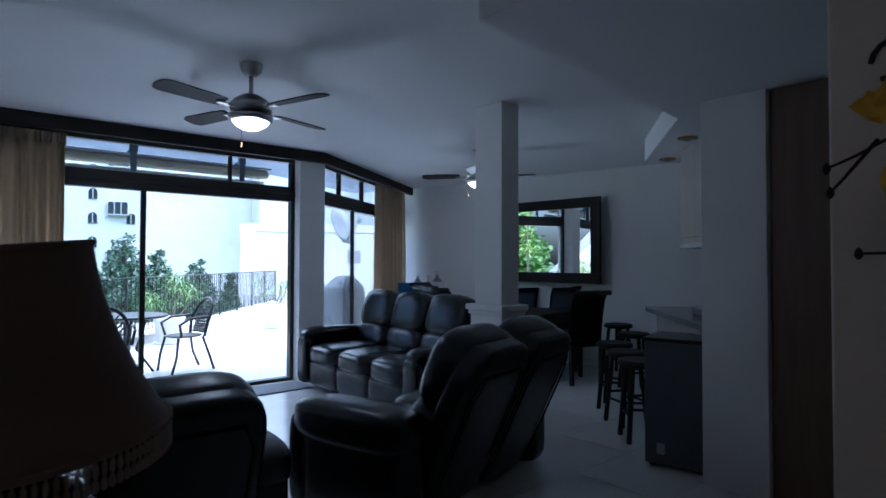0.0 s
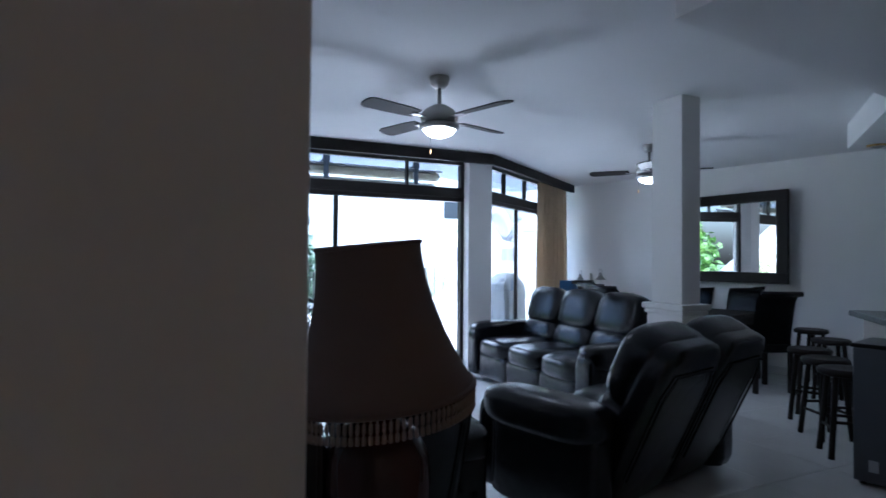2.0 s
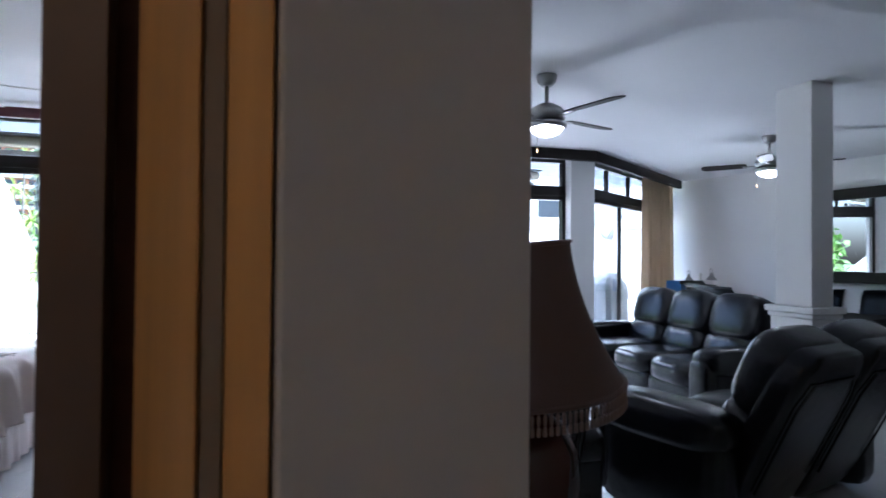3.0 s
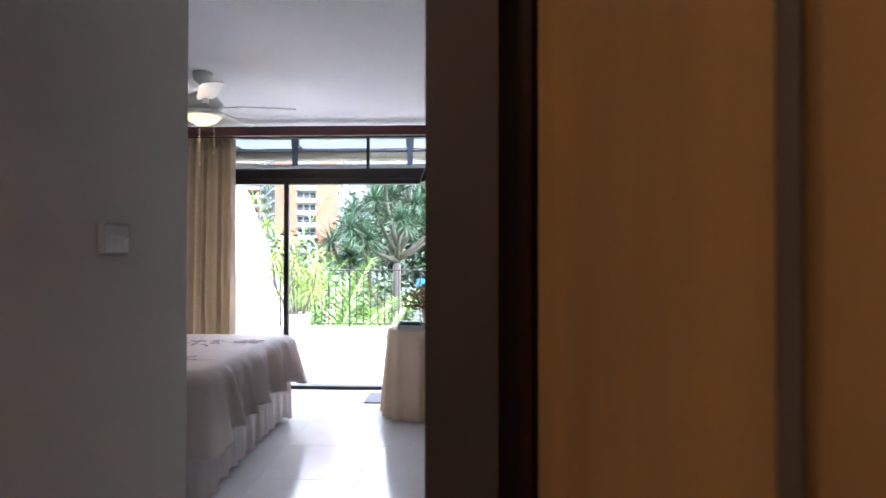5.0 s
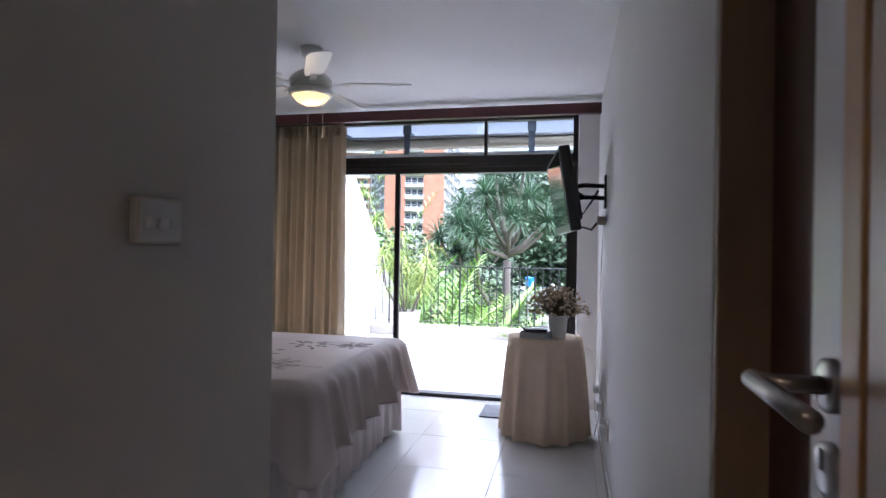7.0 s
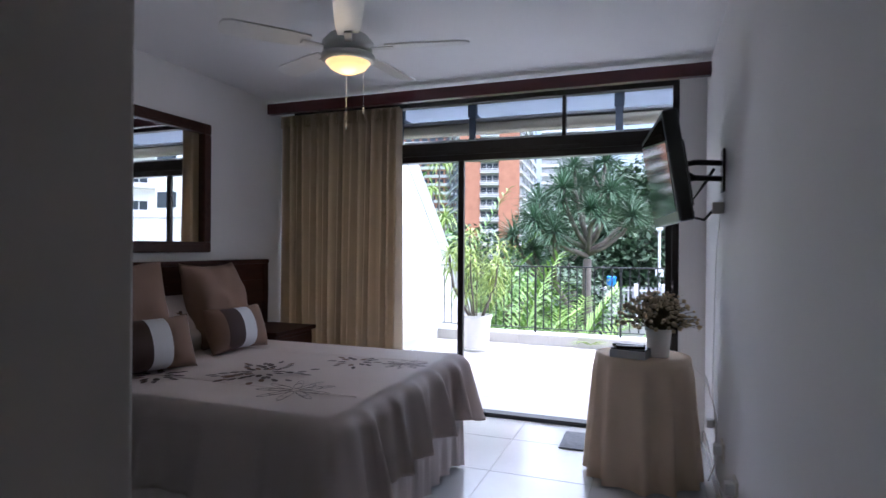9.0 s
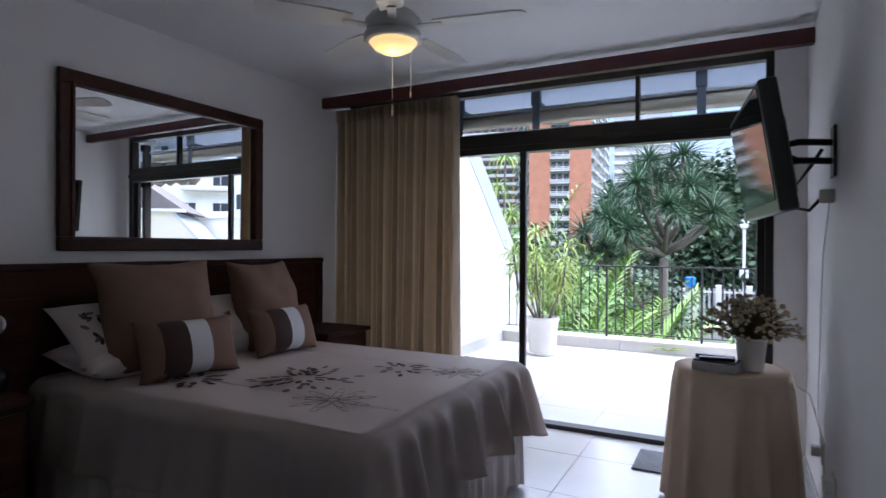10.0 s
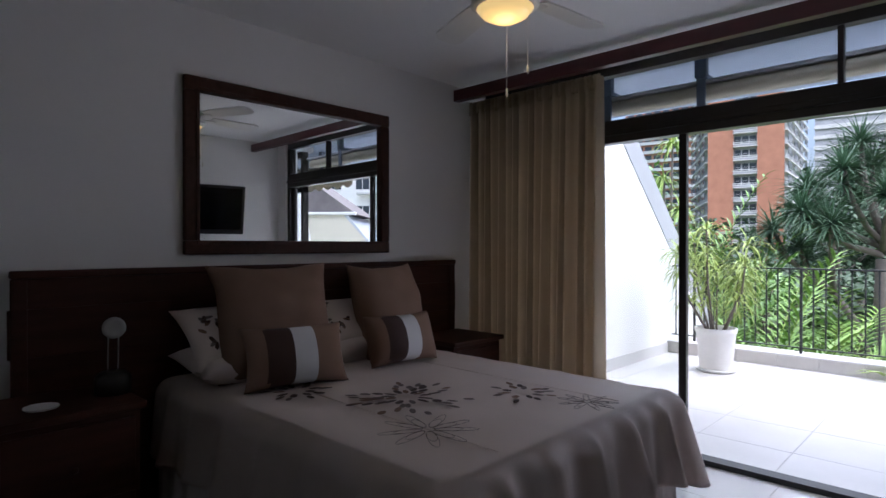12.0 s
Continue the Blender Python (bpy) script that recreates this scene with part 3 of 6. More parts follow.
for y in (-1.05, 0.0, 1.05):
    fr = box(0.03, y - 0.33, 0.86, 0.036, y + 0.33, 1.07, 0.004)
    part("field_panel", fr, DARKWOOD, hb)

BX0, BX1, BY0, BY1, BT = -4.03, -2.11, 3.45, 4.99, 0.695
bed = thing("bed", (0, 0, 0), 0, "queen bed dressed with an embroidered taupe bedspread", "bed")
part("base", box(BX0, BY0 + 0.04, 0.1, BX1 - 0.04, BY1 - 0.04, 0.36, 0.02), VALANCE, bed)
part("mattress", box(BX0, BY0 + 0.03, 0.36, BX1 - 0.03, BY1 - 0.03, BT - 0.015, 0.05, seg=3), WHITECLOTH, bed)
for x in (BX0 + 0.15, BX1 - 0.12):
    for y in (BY0 + 0.12, BY1 - 0.12):
        part("castor", lathe([(0.03, 0.0), (0.034, 0.05), (0.03, 0.1)], 12, at=(x, y, 0)), BLACKPLASTIC, bed)


def skirt(u, v, drop, lift, flare, amp, waves, seed, bend=0.0):
    """A hanging cloth round the two sides and the foot. u along the outline, v from top down."""
    L1, L2 = BX1 - BX0, BY1 - BY0
    total = 2 * L1 + L2
    s = u * total
    r = 0.09
    if s < L1:
        x, y, nx, ny = BX0 + s, BY0, 0, -1
    elif s < L1 + L2:
        x, y, nx, ny = BX1, BY0 + s - L1, 1, 0
    else:
        x, y, nx, ny = BX1 - (s - L1 - L2), BY1, 0, 1
    for c in (L1, L1 + L2):
        k = (s - c) / r
        if abs(k) < 1:
            a = (k + 1) / 2 * math.pi / 2
            if c == L1:
                nx, ny = math.sin(a), -math.cos(a)
                x, y = BX1 - r + r * nx, BY0 + r + r * ny
            else:
                nx, ny = math.cos(a), math.sin(a)
                x, y = BX1 - r + r * nx, BY1 - r + r * ny
    near = max(0.0, 1 - min(abs(s - L1), abs(s - L1 - L2)) / 0.22)
    w1 = s * waves + seed + 0.8 * math.sin(s * 2.3 + seed) + 0.5 * v * math.sin(s * 1.7)
    wave = amp * (max(0.0, v - 0.1) if bend else v) ** 0.7 * (1.6 * (1 - abs(math.sin(w1 / 2))) ** 1.6 - 0.4 + 0.3 * math.sin(w1 * 1.73 + 2 * seed))
    out = 0.006 + wave + flare * v * (1 + 2.2 * near)
    fall = drop * v * (1 + 0.22 * near) + 0.012 * v * math.sin(s * 3 + seed)
    if bend:
        tuck = 0.03 * max(0.0, 1 - v * 10)
        fall = max(0.0, drop * (v - 0.1) / 0.9) * (1 + 0.22 * near) + 0.012 * v * math.sin(s * 3 + seed) * min(1, v * 4)
        fall = max(0.0, fall)
        out = 0.006 + wave + flare * v * (1 + 2.2 * near) if v > 0.1 else 0.006
        out -= tuck
        lift -= 0.0012
        th = min(math.pi / 2, fall / bend)
        out += -bend + bend * math.sin(th) - 0.006 * (1 - math.sin(th))
        fall = bend * (1 - math.cos(th)) + max(0.0, fall - bend * math.pi / 2)
    z = lift - fall
    return (x + nx * out, y + ny * out, z)


ROLL = 0.07
cover = grid(60, 48, lambda u, v: (BX0 + (BX1 - ROLL - BX0) * u, BY0 + ROLL + (BY1 - BY0 - 2 * ROLL) * v,
             BT + min(1, 8 * (1 - u), 8 * v, 8 * (1 - v)) * 0.011 * noise.noise(Vector((u * 5, v * 4, 0.3))) + min(1, 8 * (1 - u), 8 * v, 8 * (1 - v)) * 0.004 * noise.noise(Vector((u * 14, v * 12, 1.3)))))
part("bedspread", cover, LINEN, bed, "taupe cotton bedspread", True)
sk = grid(320, 24, lambda u, v: skirt(u, v, 0.385, BT, 0.05, 0.06 if u > 0.3 else 0.028, 23, 1.0, ROLL))
bmesh.ops.solidify(sk, geom=sk.faces[:], thickness=0.003)
part("bedspread_drop", sk, LINEN, bed, "hanging side of the bedspread", True)
vl = grid(360, 8, lambda u, v: skirt(u, v, 0.30, 0.37, 0.0, 0.022, 46, 2.0))
part("valance", vl, VALANCE, bed, "gathered valance", True)


# embroidered flowers on the spread
def petal(bm, cx, cy, a, r0, length, w, z):
    pts = []
    for i in range(12):
        t = 2 * math.pi * i / 12
        l, s = r0 + length / 2 + length / 2 * math.cos(t), w / 2 * math.sin(t)
        pts.append(bm.verts.new((cx + l * math.cos(a) - s * math.sin(a), cy + l * math.sin(a) + s * math.cos(a), z)))
    bm.faces.new(pts)


rnd = random.Random(5)
for cx, cy, size, solid in ((-2.88, 4.03, 0.27, 1), (-2.57, 4.43, 0.16, 1), (-2.30, 4.50, 0.14, 0), (-2.52, 3.80, 0.2, 0), (-3.30, 3.76, 0.16, 1)):
    petals = []
    outl = bmesh.new()
    n = 13 if size > 0.2 else 9
    for k in range(n):
        a = 2 * math.pi * k / n + rnd.uniform(-0.1, 0.1)
        if solid:
            bend = rnd.choice((-1, 1)) * rnd.uniform(0.1, 0.22)
            far = rnd.uniform(0.75, 1.1)
            for q in range(4 if size > 0.2 else 2):
                one = bmesh.new()
                petals.append((one, rnd.choice((0, 0, 1, 2)) if q < 2 else rnd.choice((0, 1, 1, 2))))
                petal(one, cx, cy, a + bend * q, far * (0.05 + 0.055 * q + rnd.uniform(0, 0.014)), rnd.uniform(0.046, 0.068), rnd.uniform(0.022, 0.032), BT + 0.012)
        else:
            for r0, l in ((0.1, 0.8), (0.12, 0.5)):
                pts = [(cx + (size * r0 + size * l * (0.5 - 0.5 * math.cos(t))) * math.cos(a) - size * 0.09 * math.sin(t) * math.sin(a),
                        cy + (size * r0 + size * l * (0.5 - 0.5 * math.cos(t))) * math.sin(a) + size * 0.09 * math.sin(t) * math.cos(a), BT + 0.007) for t in [2 * math.pi * j / 14 for j in range(15)]]
                tube(pts, 0.0009, 4, outl)
    for one, tint in petals:
        part("embroidered_petal", one, (BROWN, THREAD, CUSHION)[tint], bed, ("dark brown petal", "grey petal", "tan petal")[tint])
    if solid:
        outl.free()
    else:
        part("stitched_flower", outl, THREAD, bed, "outline-stitched flower")
for y in (3.8, 4.6):
    part("seam", tube([(BX0 + 0.5, y, BT + 0.006), (BX1 - 0.1, y, BT + 0.006)], 0.0016, 5), LINEN, bed)


def cushion(at, m, w, d, h, label, stripes=None):
    c = thing("cushion", at, 0, label, "cushion", "cushions on the bed")
    if not stripes:
        bm = pillow(w, d, h, 26, 0.42)
        for v in bm.verts:
            v.co += Vector((0, 0, 1)) * 0.014 * noise.noise(v.co * 9 + Vector((w * 31, 0, 0))) + Vector((1, 1, 0)) * 0.010 * noise.noise(v.co * 7 + Vector((5, w * 17, 0)))
        bmesh.ops.transform(bm, matrix=m, verts=bm.verts)
        part("cover", bm, CUSHION, c, "", True)
        return c
    bm = pillow(w, d, h, 28, 0.42)
    bands = [(0.0, stripes[0]), (stripes[0], stripes[1]), (stripes[1], stripes[2]), (stripes[2], 1.0)]
    for (a, b), mt, lab in zip(bands, (CUSHION, BROWN, WHITECLOTH, CUSHION), ("tan end", "brown satin band", "white band", "tan end")):
        own = bm.copy()
        gone = [f for f in own.faces if not a <= (f.calc_center_median().x / w + 0.5) < b]
        bmesh.ops.delete(own, geom=gone, context="FACES")
        bmesh.ops.transform(own, matrix=m, verts=own.verts)
        part("band", own, mt, c, lab, True)
    bm.free()
    return c


cushion((-3.72, 3.90, 0.965), pose(0, 0, 0, 72, 0, 80), 0.62, 0.60, 0.27, "large square tan scatter cushion leaning on the headboard")
cushion((-3.74, 4.68, 0.96), pose(0, 0, 0, 72, 0, 98), 0.56, 0.57, 0.26, "square tan scatter cushion leaning on the headboard")
cushion((-3.42, 3.83, 0.835), pose(0, 0, 0, 70, 0, 77), 0.49, 0.29, 0.23, "small rectangular cushion with brown and white stripes", (0.2, 0.42, 0.64))
cushion((-3.44, 4.50, 0.835), pose(0, 0, 0, 70, 0, 85), 0.45, 0.28, 0.22, "small rectangular cushion with brown and white stripes", (0.2, 0.42, 0.64))
for y, z, tilt in ((3.80, 0.77, 8), (3.80, 0.885, 40), (4.46, 0.77, 8), (4.48, 0.88, 34)):
    pc = thing("pillow", (-3.82 if tilt < 20 else -3.86, y, z), 0, "pale taupe embroidered bed pillow behind the cushions" if tilt > 20 else "pale taupe bed pillow lying under the cushions", "pillow", "pillows on the bed")
    pm = pose(0, 0, 0, 0, tilt, 0)
    part("case", pillow(0.42, 0.62, 0.17, 16, 0.36, pm), LINEN, pc, "", True)
    if tilt > 20:
        prn = random.Random(int(y * 100))
        for k in range(16):
            one = bmesh.new()
            petal(one, prn.uniform(-0.1, 0.1), -0.17 + prn.uniform(-0.07, 0.07), prn.uniform(0, 6.28), 0.0, 0.045, 0.02, 0.0)
            for v in one.verts:
                x_, y_ = v.co.x / 0.21, v.co.y / 0.31
                v.co.z = 0.085 * max(0.0, (1 - x_ * x_) * (1 - y_ * y_)) ** 0.36 + 0.003
            bmesh.ops.transform(one, matrix=pm, verts=one.verts)
            part("embroidered_petal", one, (BROWN, THREAD, CUSHION)[k % 3], pc)


def nightstand(at, label):
    t = thing("nightstand", at, 0, label, "nightstand")
    part("carcass", box(0, -0.24, 0.0, 0.42, 0.24, 0.68, 0.004), DARKWOOD, t)
    part("top", box(-0.0, -0.26, 0.68, 0.45, 0.26, 0.71, 0.006), DARKWOOD, t)
    for z in (0.08, 0.38):
        d = part("drawer", box(0.42, -0.22, z, 0.436, 0.22, z + 0.27, 0.004), DARKWOOD, t)
        part("knob", lathe([(0.006, 0.0), (0.008, 0.012), (0.015, 0.02), (0.008, 0.026)], 14, m=pose(0.436, 0, z + 0.115, 0, 90, 0)), DARKWOOD, d, "", True)
    return t


nightstand((-4.045, 5.37, 0), "dark brown wooden nightstand with two drawers beside the bed")
nightstand((-4.045, 2.99, 0), "dark brown wooden nightstand with drawers beside the bed")
rl = thing("desk_lamp", (-3.83, 3.19, 0.71), 0, "small round-headed reading lamp on two thin rods", "lamp")
part("foot", lathe([(0.07, 0), (0.07, 0.07), (0.05, 0.09)], 20), BLACKPLASTIC, rl, "", True)
for y in (-0.02, 0.02):
    part("rod", tube([(0, y, 0.08), (0.01, y, 0.24)], 0.003, 6), STEEL, rl)
hd = lathe([(0.02, -0.03), (0.042, -0.01), (0.046, 0.01), (0.03, 0.008), (0.012, 0.004)], 24, m=pose(0.02, 0, 0.28, 0, 78, -20))
part("head", hd, STEEL, rl, "chrome round lamp head", True)
single("coaster", lathe([(0.055, 0), (0.06, 0.004), (0.06, 0.008)], 24), WHITEPLASTIC, "round white coaster on the nightstand", "coaster", (-3.76, 2.92, 0.711), smooth=False)

# round skirted table
tb = thing("side_table", (-1.09, 5.22, 0), 0, "round table under a beige floor-length cloth", "table")
tb.scale = (0.88, 0.88, 1.06)
part("tabletop", lathe([(0.29, 0.64), (0.295, 0.65), (0.295, 0.668), (0.29, 0.672)], 40), DARKWOOD, tb)
for k in range(3):
    part("leg", tube([(0.16 * math.cos(2.1 * k), 0.16 * math.sin(2.1 * k), 0), (0.12 * math.cos(2.1 * k), 0.12 * math.sin(2.1 * k), 0.65)], 0.018, 8), DARKWOOD, tb)


def cloth(u, v):
    a = 2 * math.pi * u
    if v < 0.18:
        r = 0.3 * v / 0.18
        return (r * math.cos(a), r * math.sin(a), 0.678)
    k = (v - 0.18) / 0.82
    ph = 12 * a + 0.9 * math.sin(2 * a) + 0.5 * math.sin(5 * a)
    wv = math.cos(ph) + 0.25 * math.cos(2 * ph)
    r = 0.300 + 0.03 * k + 0.042 * (0.2 + 0.8 * k) * min(1, k * 8) * wv
    return (r * math.cos(a), r * math.sin(a), 0.678 - 0.006 * min(1, k * 20) - 0.662 * k + 0.004 * wv * k)


cl = thing("tablecloth", (-1.09, 5.22, 0), 0, "beige draped round tablecloth falling to the floor", "tablecloth")
cl.scale = (0.89, 0.89, 1.06)
cb = grid(200, 22, cloth)
bmesh.ops.remove_doubles(cb, verts=cb.verts, dist=1e-5)
part("cloth", cb, BEIGE, cl, "", True)
va = thing("flower_pot", (-1.0, 5.16, 0.7215), 0, "white pot of dried brown flowers on the skirted table", "flower pot")
va.scale = (0.86, 0.86, 0.86)
part("pot", lathe([(0.062, 0), (0.066, 0.01), (0.082, 0.17), (0.087, 0.175), (0.087, 0.19), (0.07, 0.185)], 28), POT, va, "white ceramic pot", True)
rnd = random.Random(11)
st, fl, lv = bmesh.new(), bmesh.new(), bmesh.new()
for k in range(340):
    a, e = rnd.uniform(0, 6.28), rnd.uniform(0.05, 1.62)
    r = rnd.uniform(0.15, 0.27)
    tip = Vector((r * math.sin(e) * math.cos(a), r * math.sin(e) * math.sin(a), 0.19 + 0.85 * r * math.cos(e) + 0.02))
    tube([(0.03 * math.cos(a), 0.03 * math.sin(a), 0.17), tip * 0.6 + Vector((0, 0, 0.1)), tip], 0.0016, 4, st)
    m = Matrix.Translation(tip) @ pose(0, 0, 0, rnd.uniform(-90, 90), rnd.uniform(-90, 90), 0)
    s = rnd.uniform(0.008, 0.015)
    lathe([(s * 0.3, -s), (s, -0.2 * s), (s * 1.1, 0.3 * s), (s * 0.4, s)], 6, fl, m=m)
    if k % 2:
        q = tip * rnd.uniform(0.75, 1.12) + Vector((0, 0, 0.02))
        d = Vector((math.cos(a), math.sin(a), rnd.uniform(-0.4, 0.6))).normalized() * rnd.uniform(0.03, 0.06)
        w = d.cross(Vector((0, 0, 1))).normalized() * 0.005
        vs = [lv.verts.new(q), lv.verts.new(q + d * 0.5 + w), lv.verts.new(q + d), lv.verts.new(q + d * 0.5 - w)]
        lv.faces.new(vs)
tagged(part("stem", st, DRIEDDARK, va), kind="stuff")
tagged(part("flower", fl, DRIED, va, "dried cream-brown flower heads", True), kind="stuff")
tagged(part("foliage", lv, DRIEDDARK, va), kind="stuff")
dc = thing("decoder_box", (-1.15, 5.09, 0.7215), -14, "grey television decoder with a black remote on it", "decoder")
part("body", box(-0.1, -0.07, 0, 0.1, 0.07, 0.045, 0.004), GALV, dc)
part("top_plate", box(-0.098, -0.06, 0.045, 0.098, 0.068, 0.052, 0.003), BLACKPLASTIC, dc)
rm = single("remote_control", box(-0.09, -0.022, 0, 0.09, 0.022, 0.018, 0.006), BLACKPLASTIC, "black remote control lying on the decoder", "remote control", (-1.16, 5.115, 0.774), -8)
single("remote_control", box(-0.08, -0.02, 0, 0.08, 0.02, 0.016, 0.006), BLACKPLASTIC, "black remote control lying on the decoder", "remote control", (-1.15, 5.065, 0.774), 5)

# television on its wall arm
tv = thing("television", (-0.982, 4.95, 1.735), 0, "black flat television tilted on a swivelling wall arm", "television")
tm = pose(0, 0, 0, 0, 0, 7) @ pose(0, 0, 0, 0, -9, 0)
part("case", box(-0.03, -0.44, -0.265, 0.04, 0.44, 0.265, 0.012, m=tm), BLACKPLASTIC, tv)
part("back_bulge", box(0.04, -0.3, -0.2, 0.075, 0.3, 0.14, 0.015, m=tm), BLACKPLASTIC, tv)
part("screen", box(-0.0335, -0.405, -0.215, -0.0295, 0.405, 0.235, m=tm), SCREEN, tv, "dark glossy screen")
arm = tube([(0.06, 0, 0.05), (0.15, -0.12, 0.05), (0.282, -0.05, 0.05)], 0.015, 8)
tube([(0.06, 0, -0.03), (0.15, -0.12, -0.03), (0.282, -0.05, -0.03)], 0.015, 8, arm)
tube([(0.06, 0, 0.05), (0.15, -0.12, -0.03)], 0.011, 8, arm)
part("wall_arm", arm, BLACKPLASTIC, tv, "black steel wall arm")
part("wall_plate", box(0.278, -0.1, -0.1, 0.29, 0.0, 0.12, 0.004), BLACKPLASTIC, tv)
cb_ = bmesh.new()
tube([(0.07, -0.02, 0.0), (0.14, -0.05, -0.14), (0.2, -0.08, -0.05), (0.24, -0.07, 0.02)], 0.008, 6, cb_)
tube([(0.07, 0.03, -0.05), (0.13, 0.02, -0.22), (0.2, -0.02, -0.24), (0.25, -0.02, -0.18)], 0.008, 6, cb_)
part("cables", cb_, BLACKPLASTIC, tv)
part("plug", box(0.235, -0.05, -0.21, 0.29, -0.01, -0.15, 0.004), CREAMPLASTIC, tv)
wc = single("wall_cable", tube([(-0.70, 4.98, 1.55), (-0.70, 5.2, 1.3), (-0.698, 5.3, 0.9), (-0.70, 5.35, 0.55), (-0.70, 5.2, 0.35)], 0.003, 6), WHITEPLASTIC, "thin white cable hanging down the wall", "cable")
single("wall_cable", tube([(-0.9, 5.4, 0.69), (-0.74, 5.3, 0.6), (-0.70, 5.1, 0.42), (-0.715, 5.0, 0.2), (-0.73, 5.2, 0.03)], 0.004, 6), WHITEPLASTIC, "looped white cable beside the table", "cable")


def socket(at, turn, label, switches=0):
    s = thing("light_switch" if switches else "wall_socket", at, turn, label, "switch" if switches else "socket")
    if switches:
        part("plate", box(-0.035, -0.012, -0.037, 0.035, 0, 0.037, 0.003), CREAMPLASTIC, s)
        part("inset", box(-0.03, -0.0135, -0.032, 0.03, -0.011, 0.032, 0.001), WHITEPLASTIC, s)
        for k in range(3):
            x = -0.017 + 0.017 * k
            part("rocker", box(x - 0.0055, -0.019, -0.009, x + 0.0055, -0.0125, 0.009, 0.002, m=pose(0, 0, 0, 12, 0, 0)), WHITEPLASTIC, s)
    else:
        part("plate", box(-0.05, -0.01, -0.05, 0.05, 0, 0.05, 0.004), CREAMPLASTIC, s)
        part("plug", box(-0.025, -0.05, -0.02, 0.025, -0.01, 0.03, 0.006), WHITEPLASTIC, s)
    return s


socket((-1.5625, 1.74, 1.38), 90, "cream three-rocker light switch on the passage wall", 3).scale = (1.5, 1.2, 1.0)
socket((-0.6905, 4.85, 0.32), -90, "cream wall socket with a plug")
socket((-0.6905, 5.25, 0.34), -90, "cream wall socket with a plug")
socket((-0.6905, 4.35, 0.32), -90, "cream wall socket with a plug")
mt = single("door_mat", box(-0.26, -0.18, 0, 0.26, 0.18, 0.012, 0.004), GREYMAT, "grey rubber door mat at the sliding door", "door mat", (-1.36, 5.68, 0.0), 0)
single("door_mat", box(-0.35, -0.2, 0, 0.35, 0.2, 0.012, 0.004), GREYMAT, "grey door mat inside the patio door", "door mat", (2.35, 6.1, 0.0), 0)


# ---- living room ----
def sofa(at, turn, seats, label, seat_w=0.58, arm=0.2, lean=-17):
    """A leather recliner sofa: length along x, facing -y."""
    s = thing("recliner_sofa" if seats > 1 else "recliner_chair", at, turn, label, "sofa" if seats > 1 else "armchair")
    L = seats * seat_w + 2 * arm
    part("base", blob(-L / 2 + 0.04, -0.36, 0.03, L / 2 - 0.04, 0.26 + 0.02 * (lean + 17), 0.34, 0.03), LEATHER, s)
    for side in (-1, 1):
        x0, x1 = sorted((side * L / 2, side * (L / 2 - arm)))
        a = puff(x0 + 0.01, -0.46, 0.03, x1 - 0.01, 0.26, 0.58, 9, 7)
        puff(x0 - 0.03, -0.52, 0.42, x1 + 0.03, 0.28, 0.65, 3.6, 9, a)
        puff(x0, -0.535, 0.06, x1, -0.40, 0.56, 5, 7, a)
        part("arm", a, LEATHER, s, "padded leather arm", True)
    for k in range(seats):
        x = -L / 2 + arm + seat_w * (k + 0.5)
        w = seat_w / 2 + 0.006
        part("seat_cushion", puff(x - w, -0.53, 0.27, x + w, 0.2, 0.50, 4.2, 9), LEATHER, s, "", True)
        part("footrest", puff(x - w, -0.50, 0.06, x + w, -0.36, 0.33, 6, 7), LEATHER, s, "", True)
        tilt = pose(x, 0.14, 0.42, lean, 0, 0)
        part("lumbar_cushion", puff(-w, -0.12, 0.0, w, 0.14, 0.27, 3.6, 9, m=tilt), LEATHER, s, "", True)
        part("head_cushion", puff(-w, -0.13, 0.20, w, 0.14, 0.645, 3.6, 9, m=tilt), LEATHER, s, "", True)
        part("back_panel", puff(-w - 0.004, 0.03, -0.34, w + 0.004, 0.2, 0.63, 5.5, 9, m=tilt), LEATHER, s, "", True)
        part("piping", tube([tilt @ Vector((sx * (w - 0.05), 0.205, z)) for sx, z in ((-1, -0.1), (-1, 0.38), (-0.8, 0.5), (0.8, 0.5), (1, 0.38), (1, -0.1))], 0.006, 6), LEATHER, s)
    return s


sofa((3.12, 5.0, 0), -90, 3, "black leather three-seat recliner sofa facing the room")
sofa((2.03, 2.86, 0), 195, 2, "black leather two-seat recliner sofa standing on the tiled floor", lean=-24)
sofa((0.42, 2.86, 0), 180, 1, "black leather recliner armchair beside the lamp table").scale = (1, 1, 0.88)

# table lamp on a small table
LM = Matrix.Rotation(radians(-6), 4, "Y")
ft = thing("lamp_table", (-0.13, 1.21, 0), 0, "small round dark wooden table under the lamp", "table")
part("tabletop", lathe([(0.2, 0.57), (0.21, 0.58), (0.21, 0.6)], 32), BLACKWOOD, ft)
part("pedestal", lathe([(0.14, 0.0), (0.12, 0.03), (0.03, 0.08), (0.028, 0.3), (0.04, 0.5), (0.05, 0.57)], 20), BLACKWOOD, ft, "", True)
tl = thing("table_lamp", (-0.13, 1.21, 0.6), 0, "table lamp with a flared brown shade and beaded fringe", "lamp")
part("body", lathe([(0.06, 0), (0.062, 0.015), (0.045, 0.04), (0.06, 0.12), (0.08, 0.25), (0.09, 0.36), (0.086, 0.41), (0.06, 0.455), (0.03, 0.47), (0.025, 0.48)], 32), CERAMIC, tl, "glazed maroon ceramic body", True)
part("stem", tube([(0, 0, 0.47), (-0.01, 0, 0.66)], 0.008, 8), BRASS, tl)
